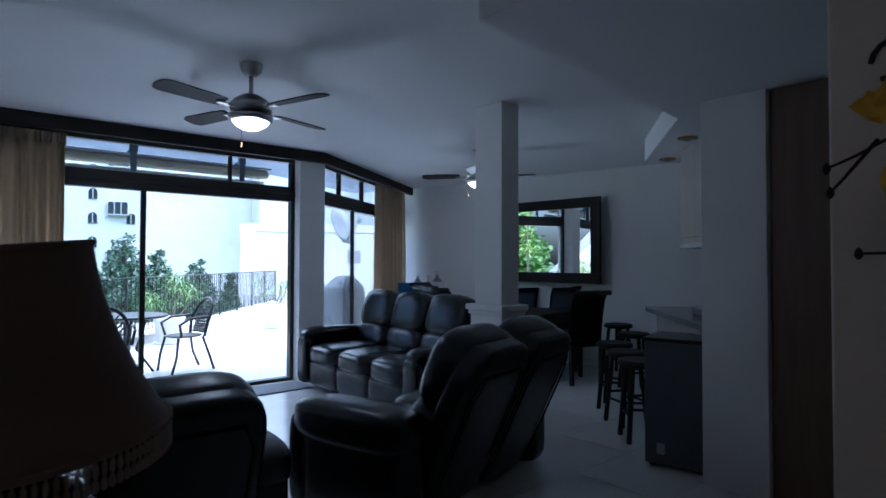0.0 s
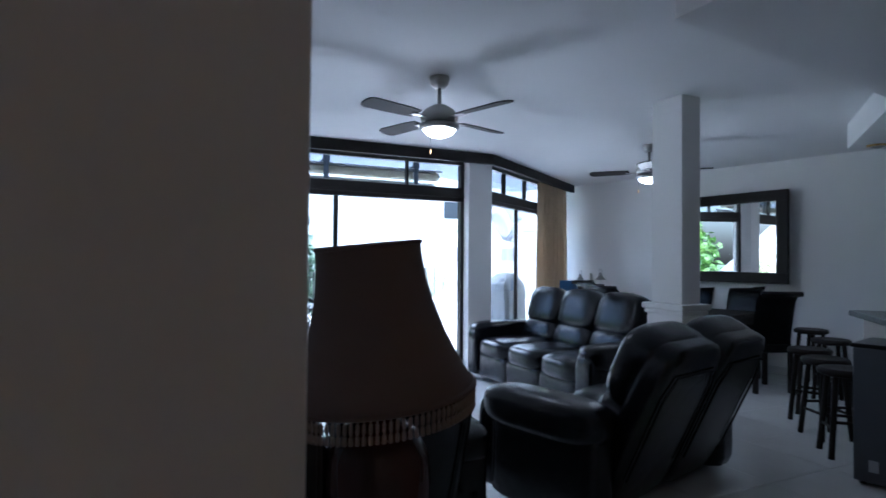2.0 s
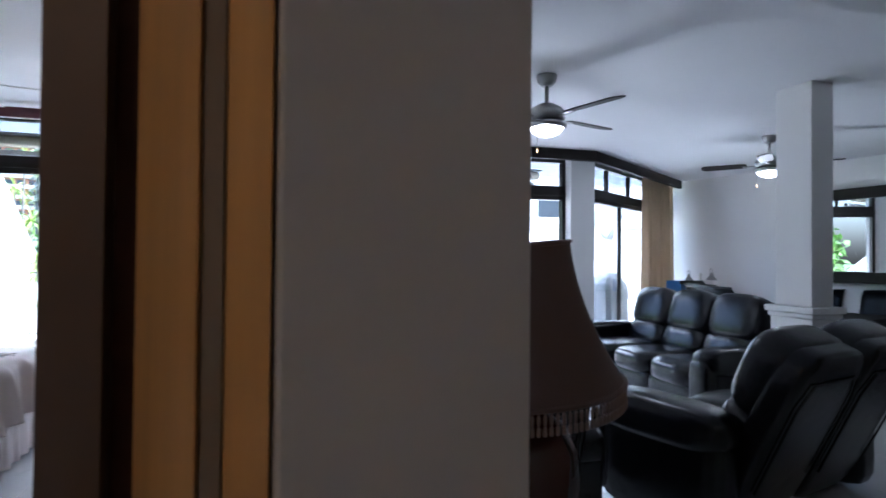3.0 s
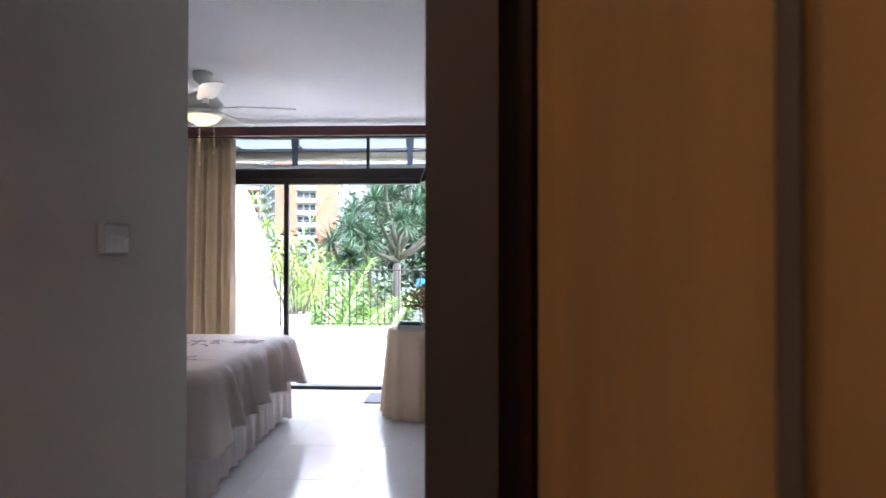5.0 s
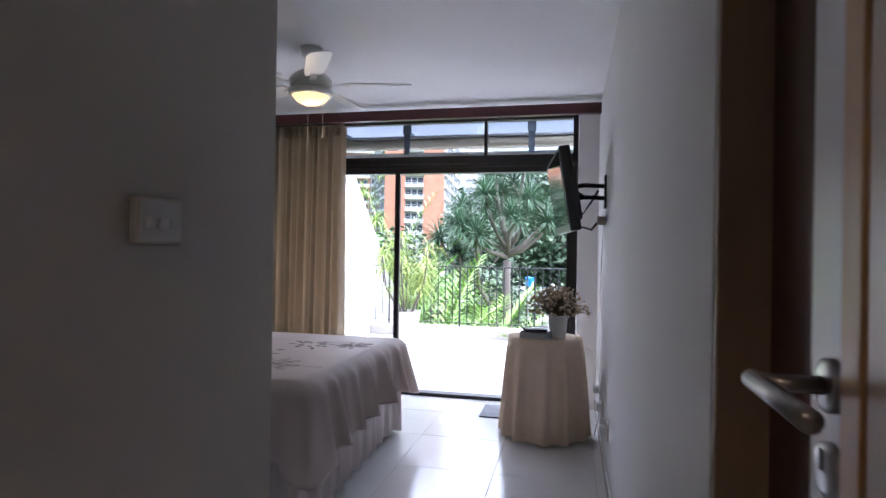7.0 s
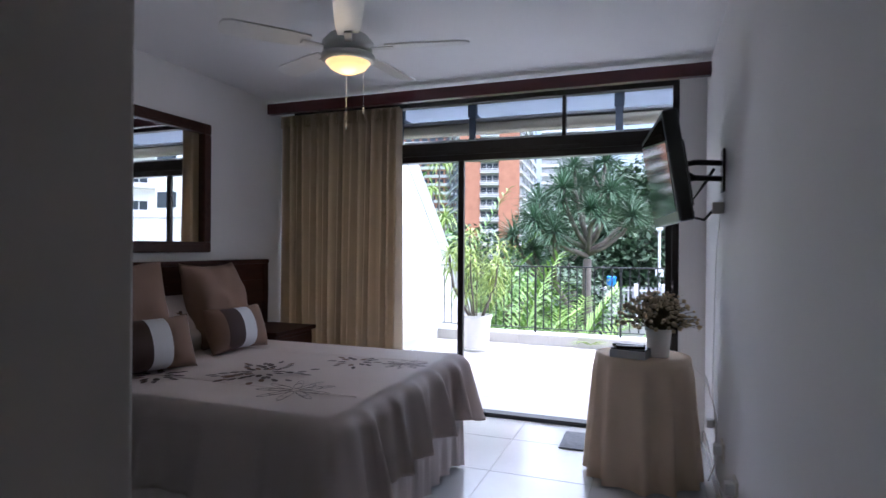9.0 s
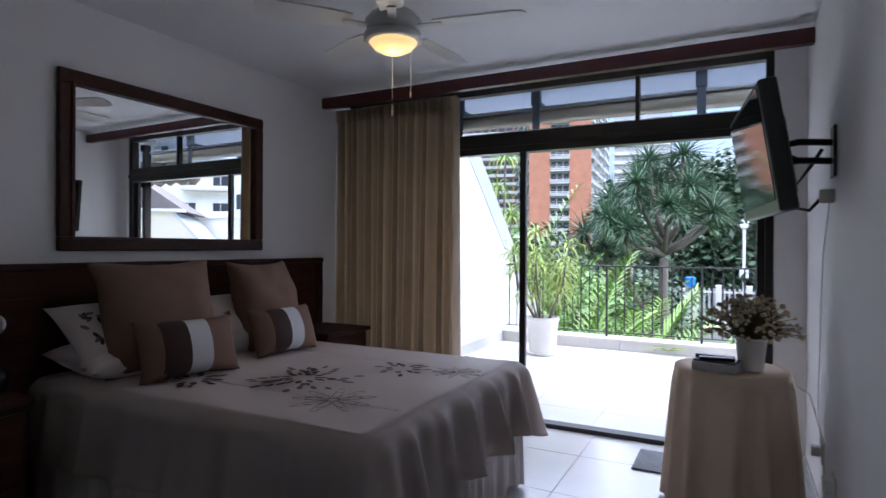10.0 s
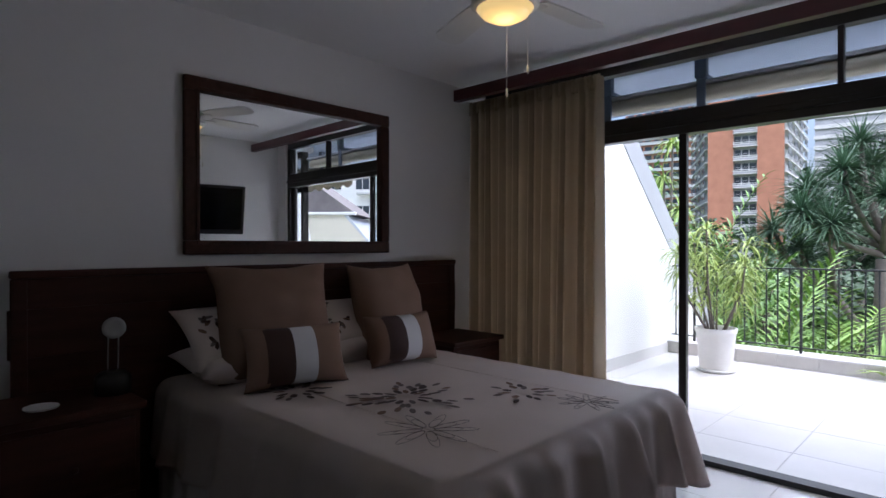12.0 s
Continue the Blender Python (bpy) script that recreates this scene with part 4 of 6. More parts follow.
sm = Matrix.Translation((0.002, 0, 0.519)) @ LM
prof = [(0.163 - (0.163 - 0.091) * (1 - (1 - k / 14) ** 1.9), 0.25 * k / 14) for k in range(15)]
sh = bmesh.new()
n = 48
for off in (0.0, -0.003):
    rings = [[sh.verts.new(sm @ Vector(((r + off) * math.cos(2 * math.pi * i / n), (r + off) * math.sin(2 * math.pi * i / n), z))) for i in range(n)] for r, z in prof]
    for a, b in zip(rings, rings[1:]):
        for i in range(n):
            sh.faces.new((a[i], a[(i + 1) % n], b[(i + 1) % n], b[i]))
part("shade", sh, SHADE, tl, "flared brown fabric shade", True)
for (r, z), w in ((prof[0], 0.005), (prof[-1], 0.004)):
    ring = [sm @ Vector((r * math.cos(2 * math.pi * i / n), r * math.sin(2 * math.pi * i / n), z)) for i in range(n + 1)]
    part("edge_strip", tube(ring, w, 6), SHADE, tl)
bead = lathe([(0.0012, -0.05), (0.005, -0.047), (0.0045, -0.034), (0.002, -0.03), (0.004, -0.024), (0.004, -0.012), (0.0016, -0.008), (0.0016, 0.0)], 6)
bme = bpy.data.meshes.new("bead_strand")
bead.to_mesh(bme)
bead.free()
bme.materials.append(FRINGE)
for i in range(104):
    a = 2 * math.pi * i / 104
    o = new("bead_strand", bme)
    o.parent = tl
    o.location = sm @ Vector((0.163 * math.cos(a), 0.163 * math.sin(a), 0.0))
    o.scale = (0.75, 0.75, 0.8)

# black cabinet with a vase of white flowers
ca = thing("cabinet", (-0.3, 2.05, 0), 0, "black wooden cabinet against the living room wall", "cabinet")
part("body", box(-0.19, -0.42, 0.0, 0.16, 0.42, 0.98, 0.006), BLACKWOOD, ca)
part("top", box(-0.195, -0.44, 0.98, 0.18, 0.44, 1.01, 0.006), BLACKWOOD, ca)
for y in (-0.21, 0.21):
    part("door", box(0.16, y - 0.2, 0.06, 0.175, y + 0.2, 0.94, 0.004), BLACKWOOD, ca)
ls = thing("loudspeaker", (-0.24, 2.16, 1.01), 12, "small black loudspeaker standing on the cabinet", "loudspeaker")
part("body", box(-0.04, -0.05, 0, 0.04, 0.05, 0.31, 0.01), BLACKPLASTIC, ls)
part("grille", box(-0.034, -0.056, 0.02, 0.034, -0.05, 0.29, 0.003), BLACKWOOD, ls, "black fabric grille")
fv = thing("flower_vase", (-0.32, 1.9, 1.01), 0, "vase of white flowers and leaves on the cabinet", "vase")
part("vase", lathe([(0.04, 0), (0.06, 0.04), (0.05, 0.1), (0.04, 0.13)], 20), CERAMIC, fv, "", True)
rnd = random.Random(3)
pe, gl = bmesh.new(), bmesh.new()
for k in range(60):
    c = Vector((rnd.gauss(0, 0.05), rnd.gauss(0, 0.06), rnd.uniform(0.12, 0.25)))
    spin = pose(0, 0, 0, rnd.uniform(-80, 80), rnd.uniform(-80, 80), rnd.uniform(0, 360))
    for q in range(7):
        a = q * 0.9
        d = spin @ (Vector((math.cos(a), math.sin(a), 0.4)) * 0.026)
        w = spin @ (Vector((-math.sin(a), math.cos(a), 0)) * 0.012)
        pe.faces.new([pe.verts.new(c), pe.verts.new(c + d * 0.6 + w), pe.verts.new(c + d), pe.verts.new(c + d * 0.6 - w)])
    d = Vector((rnd.uniform(-1, 1), rnd.uniform(-1, 1), rnd.uniform(-0.2, 0.8))).normalized() * 0.05
    w = d.cross(Vector((0, 0, 1))).normalized() * 0.015
    gl.faces.new([gl.verts.new(c), gl.verts.new(c + d * 0.5 + w), gl.verts.new(c + d), gl.verts.new(c + d * 0.5 - w)])
tagged(part("flower", pe, PETALWHITE, fv), kind="stuff")
part("foliage", gl, LEAFDEEP, fv)

mirror("wall_mirror", (east(5.38) - 0.092, 5.38, 1.09), -90 + 6.0, 1.66, 1.12, 0.13, BLACKWOOD, "large black framed mirror on the dining room wall", 0.05)

# dining table and chairs
dt = thing("dining_table", (5.1, 5.5, 0), 8, "black wooden rectangular dining table", "table")
part("tabletop", box(-0.5, -0.95, 0.72, 0.5, 0.95, 0.765, 0.006), BLACKWOOD, dt)
part("apron", box(-0.44, -0.88, 0.63, 0.44, 0.88, 0.72, 0.004), BLACKWOOD, dt)
for x in (-0.43, 0.43):
    for y in (-0.87, 0.87):
        part("leg", box(x - 0.04, y - 0.04, 0, x + 0.04, y + 0.04, 0.72, 0.004), BLACKWOOD, dt)


def dining_chair(at, turn):
    """Faces -y."""
    c = thing("dining_chair", at, turn, "high-backed black leather dining chair at the table", "chair", "chairs round the table")
    part("seat", blob(-0.22, -0.23, 0.41, 0.22, 0.22, 0.51, 0.03), LEATHER, c)
    b = grid(8, 12, lambda u, v: (-0.215 + 0.43 * u, 0.19 + 0.10 * v ** 1.5 + (0.06 * max(0, v - 0.88) / 0.12) ** 1, 0.44 + 0.60 * v))
    bmesh.ops.solidify(b, geom=b.faces[:], thickness=0.055)
    part("backrest", b, LEATHER, c, "scroll-topped padded back", True)
    roll = tube([(-0.215, 0.36, 1.025), (0.215, 0.36, 1.025)], 0.028, 10)
    part("scroll", roll, LEATHER, c, "", True)
    for x in (-0.19, 0.19):
        part("leg", box(x - 0.022, -0.21, 0, x + 0.022, -0.166, 0.42, 0.003), BLACKWOOD, c)
        part("leg", prism([(x - 0.02, 0.2), (x + 0.02, 0.2), (x + 0.02, 0.24), (x - 0.02, 0.24)], 0, 0.44), BLACKWOOD, c)
    return c


ch = dining_chair((5.2, 4.33, 0), 160)
for x, y, a in ((5.78, 5.1, -82), (5.68, 5.72, -82), (4.5, 5.65, 98), (4.75, 6.15, 98), (5.15, 6.75, 8)):
    copy_thing(ch, pose(x, y, 0, 0, 0, a))

# sideboard with lanterns
sb = thing("sideboard", (5.32, 7.2, 0), 11.6, "low white sideboard against the end wall", "sideboard")
part("body", box(-0.22, -0.6, 0.0, 0.2, 0.5, 0.82, 0.005), WHITEGLOSS, sb)
part("top", box(-0.24, -0.62, 0.82, 0.21, 0.52, 0.85, 0.005), WHITEGLOSS, sb)
single("box", box(-0.09, -0.11, 0, 0.09, 0.11, 0.19, 0.003), BLUEBOX, "blue cardboard box on the sideboard", "box", (5.02, 7.35, 0.851), 30)
for x, y, s in ((5.2, 7.3, 1.0), (5.38, 7.05, 1.1)):
    ln = thing("lantern", (x, y, 0.851), 10, "white metal candle lantern with glass sides", "lantern", "lanterns on the sideboard")
    part("foot", box(-0.07 * s, -0.07 * s, 0, 0.07 * s, 0.07 * s, 0.02, 0.002), WHITEMETAL, ln)
    for a in (-1, 1):
        for b in (-1, 1):
            part("post", box(a * 0.062 * s - 0.005, b * 0.062 * s - 0.005, 0.02, a * 0.062 * s + 0.005, b * 0.062 * s + 0.005, 0.19 * s), WHITEMETAL, ln)
    part("roof", lathe([(0.095 * s, 0.19 * s), (0.085 * s, 0.2 * s), (0.03 * s, 0.25 * s), (0.03 * s, 0.28 * s), (0.01, 0.285 * s)], 4), STEEL, ln)
    part("ring", tube([(0.03 * math.cos(t), 0, 0.31 * s + 0.03 * math.sin(t)) for t in [k * 0.5236 for k in range(13)]], 0.003, 5), STEEL, ln)
    part("candle", lathe([(0.03, 0.02), (0.03, 0.12 * s)], 14), PETALWHITE, ln)
cd = single("candle", lathe([(0.02, 0), (0.02, 0.30), (0.004, 0.305)], 16), PETALWHITE, "tall white pillar candle on the sideboard", "candle", (5.3, 7.18, 0.851), smooth=False)

# bar, fridge, stools
bar = thing("bar_cabinet", (0, 0, 0), 0, "white base cabinet under the kitchen bar", "cabinet")
part("carcass", prism([(3.72, 2.18), (4.62, 3.0), (4.9, 2.7), (3.9, 1.8), (3.72, 1.8)], 0.0, 0.9), WHITEGLOSS, bar)
ct = single("bar_counter", prism([(3.43, 1.965), (4.72, 3.17), (4.80, 3.17), (5.08, 2.84), (3.8, 1.66), (3.425, 1.66)], 0.902, 0.945, None, 0.006), GRANITE, "grey stone bar worktop", "worktop")
fg = thing("fridge", (3.37, 2.18, 0), 14, "dark grey under-counter fridge with a small sticker", "fridge")
part("body", box(0.0, -0.2, 0.02, 0.42, 0.19, 0.83, 0.01), APPLIANCE, fg)
part("lid", box(-0.01, -0.21, 0.83, 0.43, 0.2, 0.855, 0.006), BLACKPLASTIC, fg)
part("sticker", box(-0.002, 0.06, 0.09, 0.0005, 0.11, 0.16), GALV, fg)
for y in (-0.16, 0.15):
    part("foot", lathe([(0.02, 0), (0.02, 0.02)], 10, at=(0.05, y, 0)), BLACKPLASTIC, fg)
sp = thing("stool", (4.5, 3.36, 0), 20, "dark wooden round-seated bar stool", "stool", "stools at the bar")
part("seat", lathe([(0.14, 0.56), (0.165, 0.57), (0.17, 0.59), (0.155, 0.61), (0.1, 0.605)], 28), BLACKWOOD, sp, "", True)
for k in range(4):
    a = k * math.pi / 2 + 0.785
    part("leg", tube([(0.17 * math.cos(a), 0.17 * math.sin(a), 0), (0.11 * math.cos(a), 0.11 * math.sin(a), 0.57)], 0.02, 10), BLACKWOOD, sp)
    a2 = a + math.pi / 2
    part("rung", tube([(0.15 * math.cos(a), 0.15 * math.sin(a), 0.2 + 0.05 * (k % 2)), (0.15 * math.cos(a2), 0.15 * math.sin(a2), 0.2 + 0.05 * (k % 2))], 0.011, 8), BLACKWOOD, sp)
for x, y in ((4.12, 3.0), (3.8, 2.68), (5.95, 4.25), (5.3, 3.65)):
    copy_thing(sp, pose(x, y, 0, 0, 0, 60 * x))
tr = thing("tray", (4.28, 2.35, 0.946), 40, "small grey tray with bottles on the bar", "tray")
part("dish", box(-0.16, -0.1, 0, 0.16, 0.1, 0.05, 0.01), APPLIANCE, tr)
part("rim", box(-0.165, -0.105, 0.05, 0.165, 0.105, 0.062, 0.004), STEEL, tr)
uc = thing("wall_cabinet", (4.42, 2.32, 1.52), 42, "white kitchen wall cabinet under the bulkhead", "cabinet")
part("body", box(-0.3, -0.16, 0, 0.5, 0.16, 0.835, 0.004), WHITEGLOSS, uc)
part("door", box(-0.3, 0.162, 0.05, 0.1, 0.18, 0.83, 0.004), WHITEGLOSS, uc)
part("door", box(0.104, 0.162, 0.05, 0.5, 0.18, 0.83, 0.004), WHITEGLOSS, uc)
part("light_rail", box(-0.31, -0.17, -0.04, 0.51, 0.19, 0.0, 0.004), GALV, uc)
for x, y in ((4.22, 2.5), (4.98, 3.08)):
    dl = thing("downlight", (x, y, 2.36), 0, "round brass downlight in the bulkhead", "downlight", "downlights in the bulkhead")
    part("ring", lathe([(0.05, -0.012), (0.075, -0.01), (0.078, 0.0)], 24), BRASS, dl, "", True)
    part("lens", lathe([(0.02, -0.03), (0.045, -0.02), (0.05, -0.011)], 20), STEEL, dl, "", True)

# console with a yellow orchid at the hall end
cn = thing("console_table", (1.05, 0.3, 0), 0, "narrow dark wooden console table against the hall wall", "table")
part("tabletop", box(-0.17, -0.4, 0.76, 0.19, 0.3, 0.79, 0.005), BLACKWOOD, cn)
for x in (-0.14, 0.16):
    for y in (-0.37, 0.27):
        part("leg", box(x - 0.02, y - 0.02, 0, x + 0.02, y + 0.02, 0.76, 0.003), BLACKWOOD, cn)
orc = thing("orchid", (0.95, 0.42, 0.79), 0, "yellow orchid with dark arching stems in a pot", "plant")
part("pot", lathe([(0.05, 0), (0.07, 0.14), (0.075, 0.15), (0.06, 0.145)], 20), POT, orc, "", True)
rnd = random.Random(8)
for stem in ([(0, 0, 0.14), (0.05, 0.0, 0.5), (0.03, 0.03, 0.74), (-0.08, 0.08, 0.76), (-0.15, 0.12, 0.72), (-0.19, 0.146, 0.70)],
             [(0, 0, 0.14), (0.04, 0.03, 0.42), (0.02, 0.04, 0.565), (-0.09, 0.08, 0.578), (-0.175, 0.112, 0.576)],
             [(0, 0, 0.14), (0.06, -0.02, 0.6), (0.0, 0.05, 0.8), (-0.1, 0.09, 0.80)],
             [(-0.12, 0.1, 0.745), (-0.16, 0.13, 0.69), (-0.185, 0.143, 0.665)]):
    part("stem", tube(stem, 0.0035, 6, None, 0.002), BLACKWOOD, orc)
for c in ((-0.19, 0.146, 0.70), (-0.175, 0.112, 0.576), (-0.185, 0.143, 0.665), (-0.1, 0.09, 0.6)):
    part("bud", lathe([(0.002, -0.009), (0.006, -0.003), (0.005, 0.004), (0.001, 0.009)], 8, at=c), BLACKWOOD, orc, "", True)
for c in ((-0.11, 0.09, 0.80), (-0.14, 0.10, 0.79), (-0.08, 0.085, 0.82), (-0.06, 0.08, 0.78), (-0.09, 0.085, 0.685), (-0.065, 0.08, 0.66), (-0.05, 0.07, 0.84)):
    c = Vector(c)
    fp = bmesh.new()
    for q in range(6):
        a = q * 1.0472 + rnd.uniform(-0.2, 0.2)
        d = Vector((0.35 * math.cos(a), -0.8 * math.cos(a), math.sin(a))).normalized() * rnd.uniform(0.020, 0.030)
        w = d.cross(Vector((-0.95, -0.2, 0.1))).normalized() * 0.014
        lift = Vector((-0.008, -0.002, 0))
        fp.faces.new([fp.verts.new(c), fp.verts.new(c + d * 0.55 + w + lift), fp.verts.new(c + d * 1.05 + lift * 1.5), fp.verts.new(c + d * 0.55 - w + lift)])
    part("flower", fp, YELLOW, orc, "yellow orchid flower")
wo = thing("wall_ornament", (1.249, 0.575, 1.74), 0, "dark scrolled metal ornament on the hall wall", "ornament")
part("scroll", tube([(-0.008, 0.045 * math.cos(t) * (1 - t / 9), 0.05 * math.sin(t) * (1 - t / 9) + 0.03) for t in [0.4 * k for k in range(14)]], 0.006, 6), IRON, wo)
part("scroll", tube([(-0.008, 0.04 * math.cos(t) * (1 - t / 9) - 0.01, -0.04 * math.sin(t) * (1 - t / 9) - 0.04) for t in [0.4 * k for k in range(14)]], 0.006, 6), IRON, wo)
part("backplate", box(-0.006, -0.05, -0.01, 0.001, 0.03, 0.0, 0.001), IRON, wo)


# ---- terrace ----
RAIL = [(-4.1, 9.75), (0.9, 9.65), (2.78, 11.5), (7.4, 17.25)]
terrace = wall("terrace_floor", [(-4.45, 6.122), (-0.5, 6.122), (-0.5, 6.552), (3.1, 6.63), (5.6, 8.4), (12, 9.5), (12, 17.4), (7.3, 17.5), (2.65, 11.72), (0.8, 9.95), (-4.45, 10.05)], -0.3, -0.034, GROUT, "large pale terrace tiles", "terrace")
wall("eave", [(-4.7, 6.165), (3.0, 6.63), (6.0, 8.6), (5.4, 9.6), (2.6, 8.1), (-4.7, 7.85)], 2.66, 2.85, SOFFIT_SHADE, "pale painted concrete eave over the terrace, bluish underside shade in its colour", "eave")
wall("facade_beam", [(-4.1, 6.125), (-0.5, 6.125), (-0.5, 6.16), (-4.1, 6.16)], H, 2.85, OUTWALL, "plastered beam over the window", "wall")
sw = bmesh.new()
slope = -0.895
side = [(6.165, -0.3), (11.2, -0.3), (11.2, 0.05), (8.29, 2.66), (6.165, 2.66)]
for x in (-4.27, -4.1):
    sw.faces.new([sw.verts.new((x, y, z)) for y, z in side])
bmesh.ops.bridge_loops(sw, edges=sw.edges[:])
single("terrace_wall", sw, OUTWALL, "white plastered sloping side wall of the terrace", "wall", kind="structure")
cp = bmesh.new()
for x in (-4.30, -4.092):
    cp.faces.new([cp.verts.new((x, y, z)) for y, z in ((11.25, 0.005), (11.68, 0.02), (8.74, 2.66), (8.29, 2.66))])
bmesh.ops.bridge_loops(cp, edges=cp.edges[:])
single("wall_coping", cp, GREYCONC, "grey sloping coping of the terrace wall", "coping", kind="structure")
single("skirting", box(-4.099, 6.17, -0.034, -4.087, 9.7, 0.1, 0.002), OUTTILE, "pale tiled skirting along the terrace wall", "skirting", kind="structure")

kerb = thing("terrace_kerb", (0, 0, 0), 0, "low tiled kerb under the terrace railing", "kerb", kind="structure")
fence = thing("railing", (0, 0, 0), 0, "dark painted iron terrace railing", "railing")
bal = tube([(0, 0, 0.2), (0, 0, 1.08)], 0.009, 6)
balm = bpy.data.meshes.new("baluster")
bal.to_mesh(balm)
bal.free()
balm.materials.append(IRON)
for (xa, ya), (xb, yb) in zip(RAIL, RAIL[1:]):
    d = Vector((xb - xa, yb - ya, 0))
    L, ang = d.length, math.degrees(math.atan2(d.y, d.x))
    kb = part("kerb_core", box(0, -0.005, -0.034, L, 0.24, 0.10), GROUT, kerb)
    kb.matrix_local = pose(xa, ya, 0, 0, 0, ang)
    nt = int(L / 0.4)
    ktm = None
    for q in range(nt):
        if ktm is None:
            o = part("kerb_tile", box(0.003, -0.018, -0.033, L / nt - 0.003, -0.004, 0.099, 0.002, seg=1), KERBTILE, kerb)
            ktm = o.data
        else:
            o = new("kerb_tile", ktm)
            o.parent = kerb
        o.matrix_local = pose(xa, ya, 0, 0, 0, ang) @ pose(q * L / nt, 0, 0)
    k2 = part("kerb_top", box(-0.01, -0.04, 0.10, L + 0.01, 0.28, 0.125, 0.006), OUTTILE, kerb)
    k2.matrix_local = pose(xa, ya, 0, 0, 0, ang)
    for z, h, w in ((1.08, 0.018, 0.022), (0.19, 0.012, 0.016)):
        r = part("rail", box(0, 0.12 - w, z - h / 2, L, 0.12 + w, z + h / 2, 0.003), IRON, fence)
        r.matrix_local = pose(xa, ya, 0, 0, 0, ang)
    k, s = 0, 0.05
    while s < L:
        p = pose(xa, ya, 0, 0, 0, ang) @ Vector((s, 0.12, 0))
        if k % 10 == 2:
            o = part("post", box(-0.014, -0.014, 0.125, 0.014, 0.014, 1.085, 0.002), IRON, fence)
            o.matrix_local = pose(p.x, p.y, 0, 0, 0, ang)
        else:
            o = new("baluster", balm)
            o.parent = fence
            o.location = p
        k, s = k + 1, s + 0.118


def awning(at, turn, length, marks):
    a = thing("awning", at, turn, "folded striped canvas awning on steel brackets", "awning")
    part("canvas_roll", box(0, 0, 2.365, length, 0.15, 2.465, 0.045, seg=4), AWNING, a, "rolled canvas", True)
    part("cover", box(-0.02, -0.01, 2.465, length + 0.02, 0.18, 2.49, 0.008), GALV, a)
    part("front_bar", box(0, 0.18, 2.30, length, 0.23, 2.35, 0.006), GALV, a)
    def scallop(u, v):
        x = length * u
        return (x, 0.235 + 0.006 * math.sin(x * 9), 2.305 - v * (0.10 + 0.045 * abs(math.sin(x * math.pi / 0.24))))
    va_ = grid(int(length * 50), 3, scallop)
    bmesh.ops.solidify(va_, geom=va_.faces[:], thickness=0.003)
    part("valance", va_, AWNING, a, "scalloped canvas valance", True)
    for x in marks:
        b = box(x - 0.03, -0.02, 2.30, x + 0.03, 0.0, 2.6, 0.004)
        box(x - 0.025, -0.01, 2.51, x + 0.025, 0.2, 2.54, 0.004, b)
        box(x - 0.04, -0.03, 2.5, x + 0.04, 0.02, 2.67, 0.006, b)
        part("bracket", b, BLUEGREY, a, "blue-grey steel bracket")
    return a


awning((-3.3, 6.5, 0), 0, 2.75, (0.05, 0.75, 2.0))
awning((-0.6, 6.95, 0), 0, 3.25, (0.4, 1.75, 2.9))


# ---- plants ----
def strap(bm, base, d, length, width, droop, n=4):
    """A long leaf: a folded strip that bends down under its weight."""
    d = Vector(d).normalized()
    side = d.cross(Vector((0, 0, 1)))
    side = side.normalized() if side.length > 1e-3 else Vector((1, 0, 0))
    p, last = Vector(base), None
    for i in range(n + 1):
        t = i / n
        w = width * (0.6 + 0.4 * math.sin(math.pi * min(1, t * 1.4))) * (1 - t ** 2.5)
        up = side.cross(d)
        row = [bm.verts.new(p - side * w / 2 + up * w * 0.25), bm.verts.new(p), bm.verts.new(p + side * w / 2 + up * w * 0.25)]
        if last:
            bm.faces.new((last[0], last[1], row[1], row[0]))
            bm.faces.new((last[1], last[2], row[2], row[1]))
        last = row
        p = p + d * length / n
        d = (d + Vector((0, 0, -droop / n))).normalized()


def rosette(bm, at, axis, n, length, width, droop, rnd, spread=1.0):
    axis = Vector(axis).normalized()
    a1 = axis.cross(Vector((0.3, 0.5, 0.81))).normalized()
    a2 = axis.cross(a1)
    for k in range(n):
        a = k * 2.39996 + rnd.uniform(-0.2, 0.2)
        e = spread * math.pi * 0.56 * math.sqrt((k + 0.5) / n)
        d = axis * math.cos(e) + (a1 * math.cos(a) + a2 * math.sin(a)) * math.sin(e)
        strap(bm, Vector(at) + d * 0.02, d, length * rnd.uniform(0.75, 1.1), width, droop, 4)


def frond(bm, stem, base, d, length, rnd, leaf=0.35, droop=0.9, pairs=26, width=0.03):
    d = Vector(d).normalized()
    p = Vector(base)
    pts = [p.copy()]
    for i in range(pairs):
        p = p + d * length / pairs
        d = (d + Vector((0, 0, -droop / pairs))).normalized()
        pts.append(p.copy())
        t = i / pairs
        if t < 0.18:
            continue
        side = d.cross(Vector((0, 0, 1))).normalized()
        l = leaf * (0.45 + 0.9 * math.sin(math.pi * min(0.98, t * 0.85 + 0.1))) * 0.8
        for s in (-1, 1):
            strap(bm, p, side * s + d * 0.75 + Vector((0, 0, 0.35 + rnd.uniform(-0.15, 0.15))), l * rnd.uniform(0.85, 1.1), width, 0.9, 3)
    tube(pts, 0.012, 5, stem, 0.004)


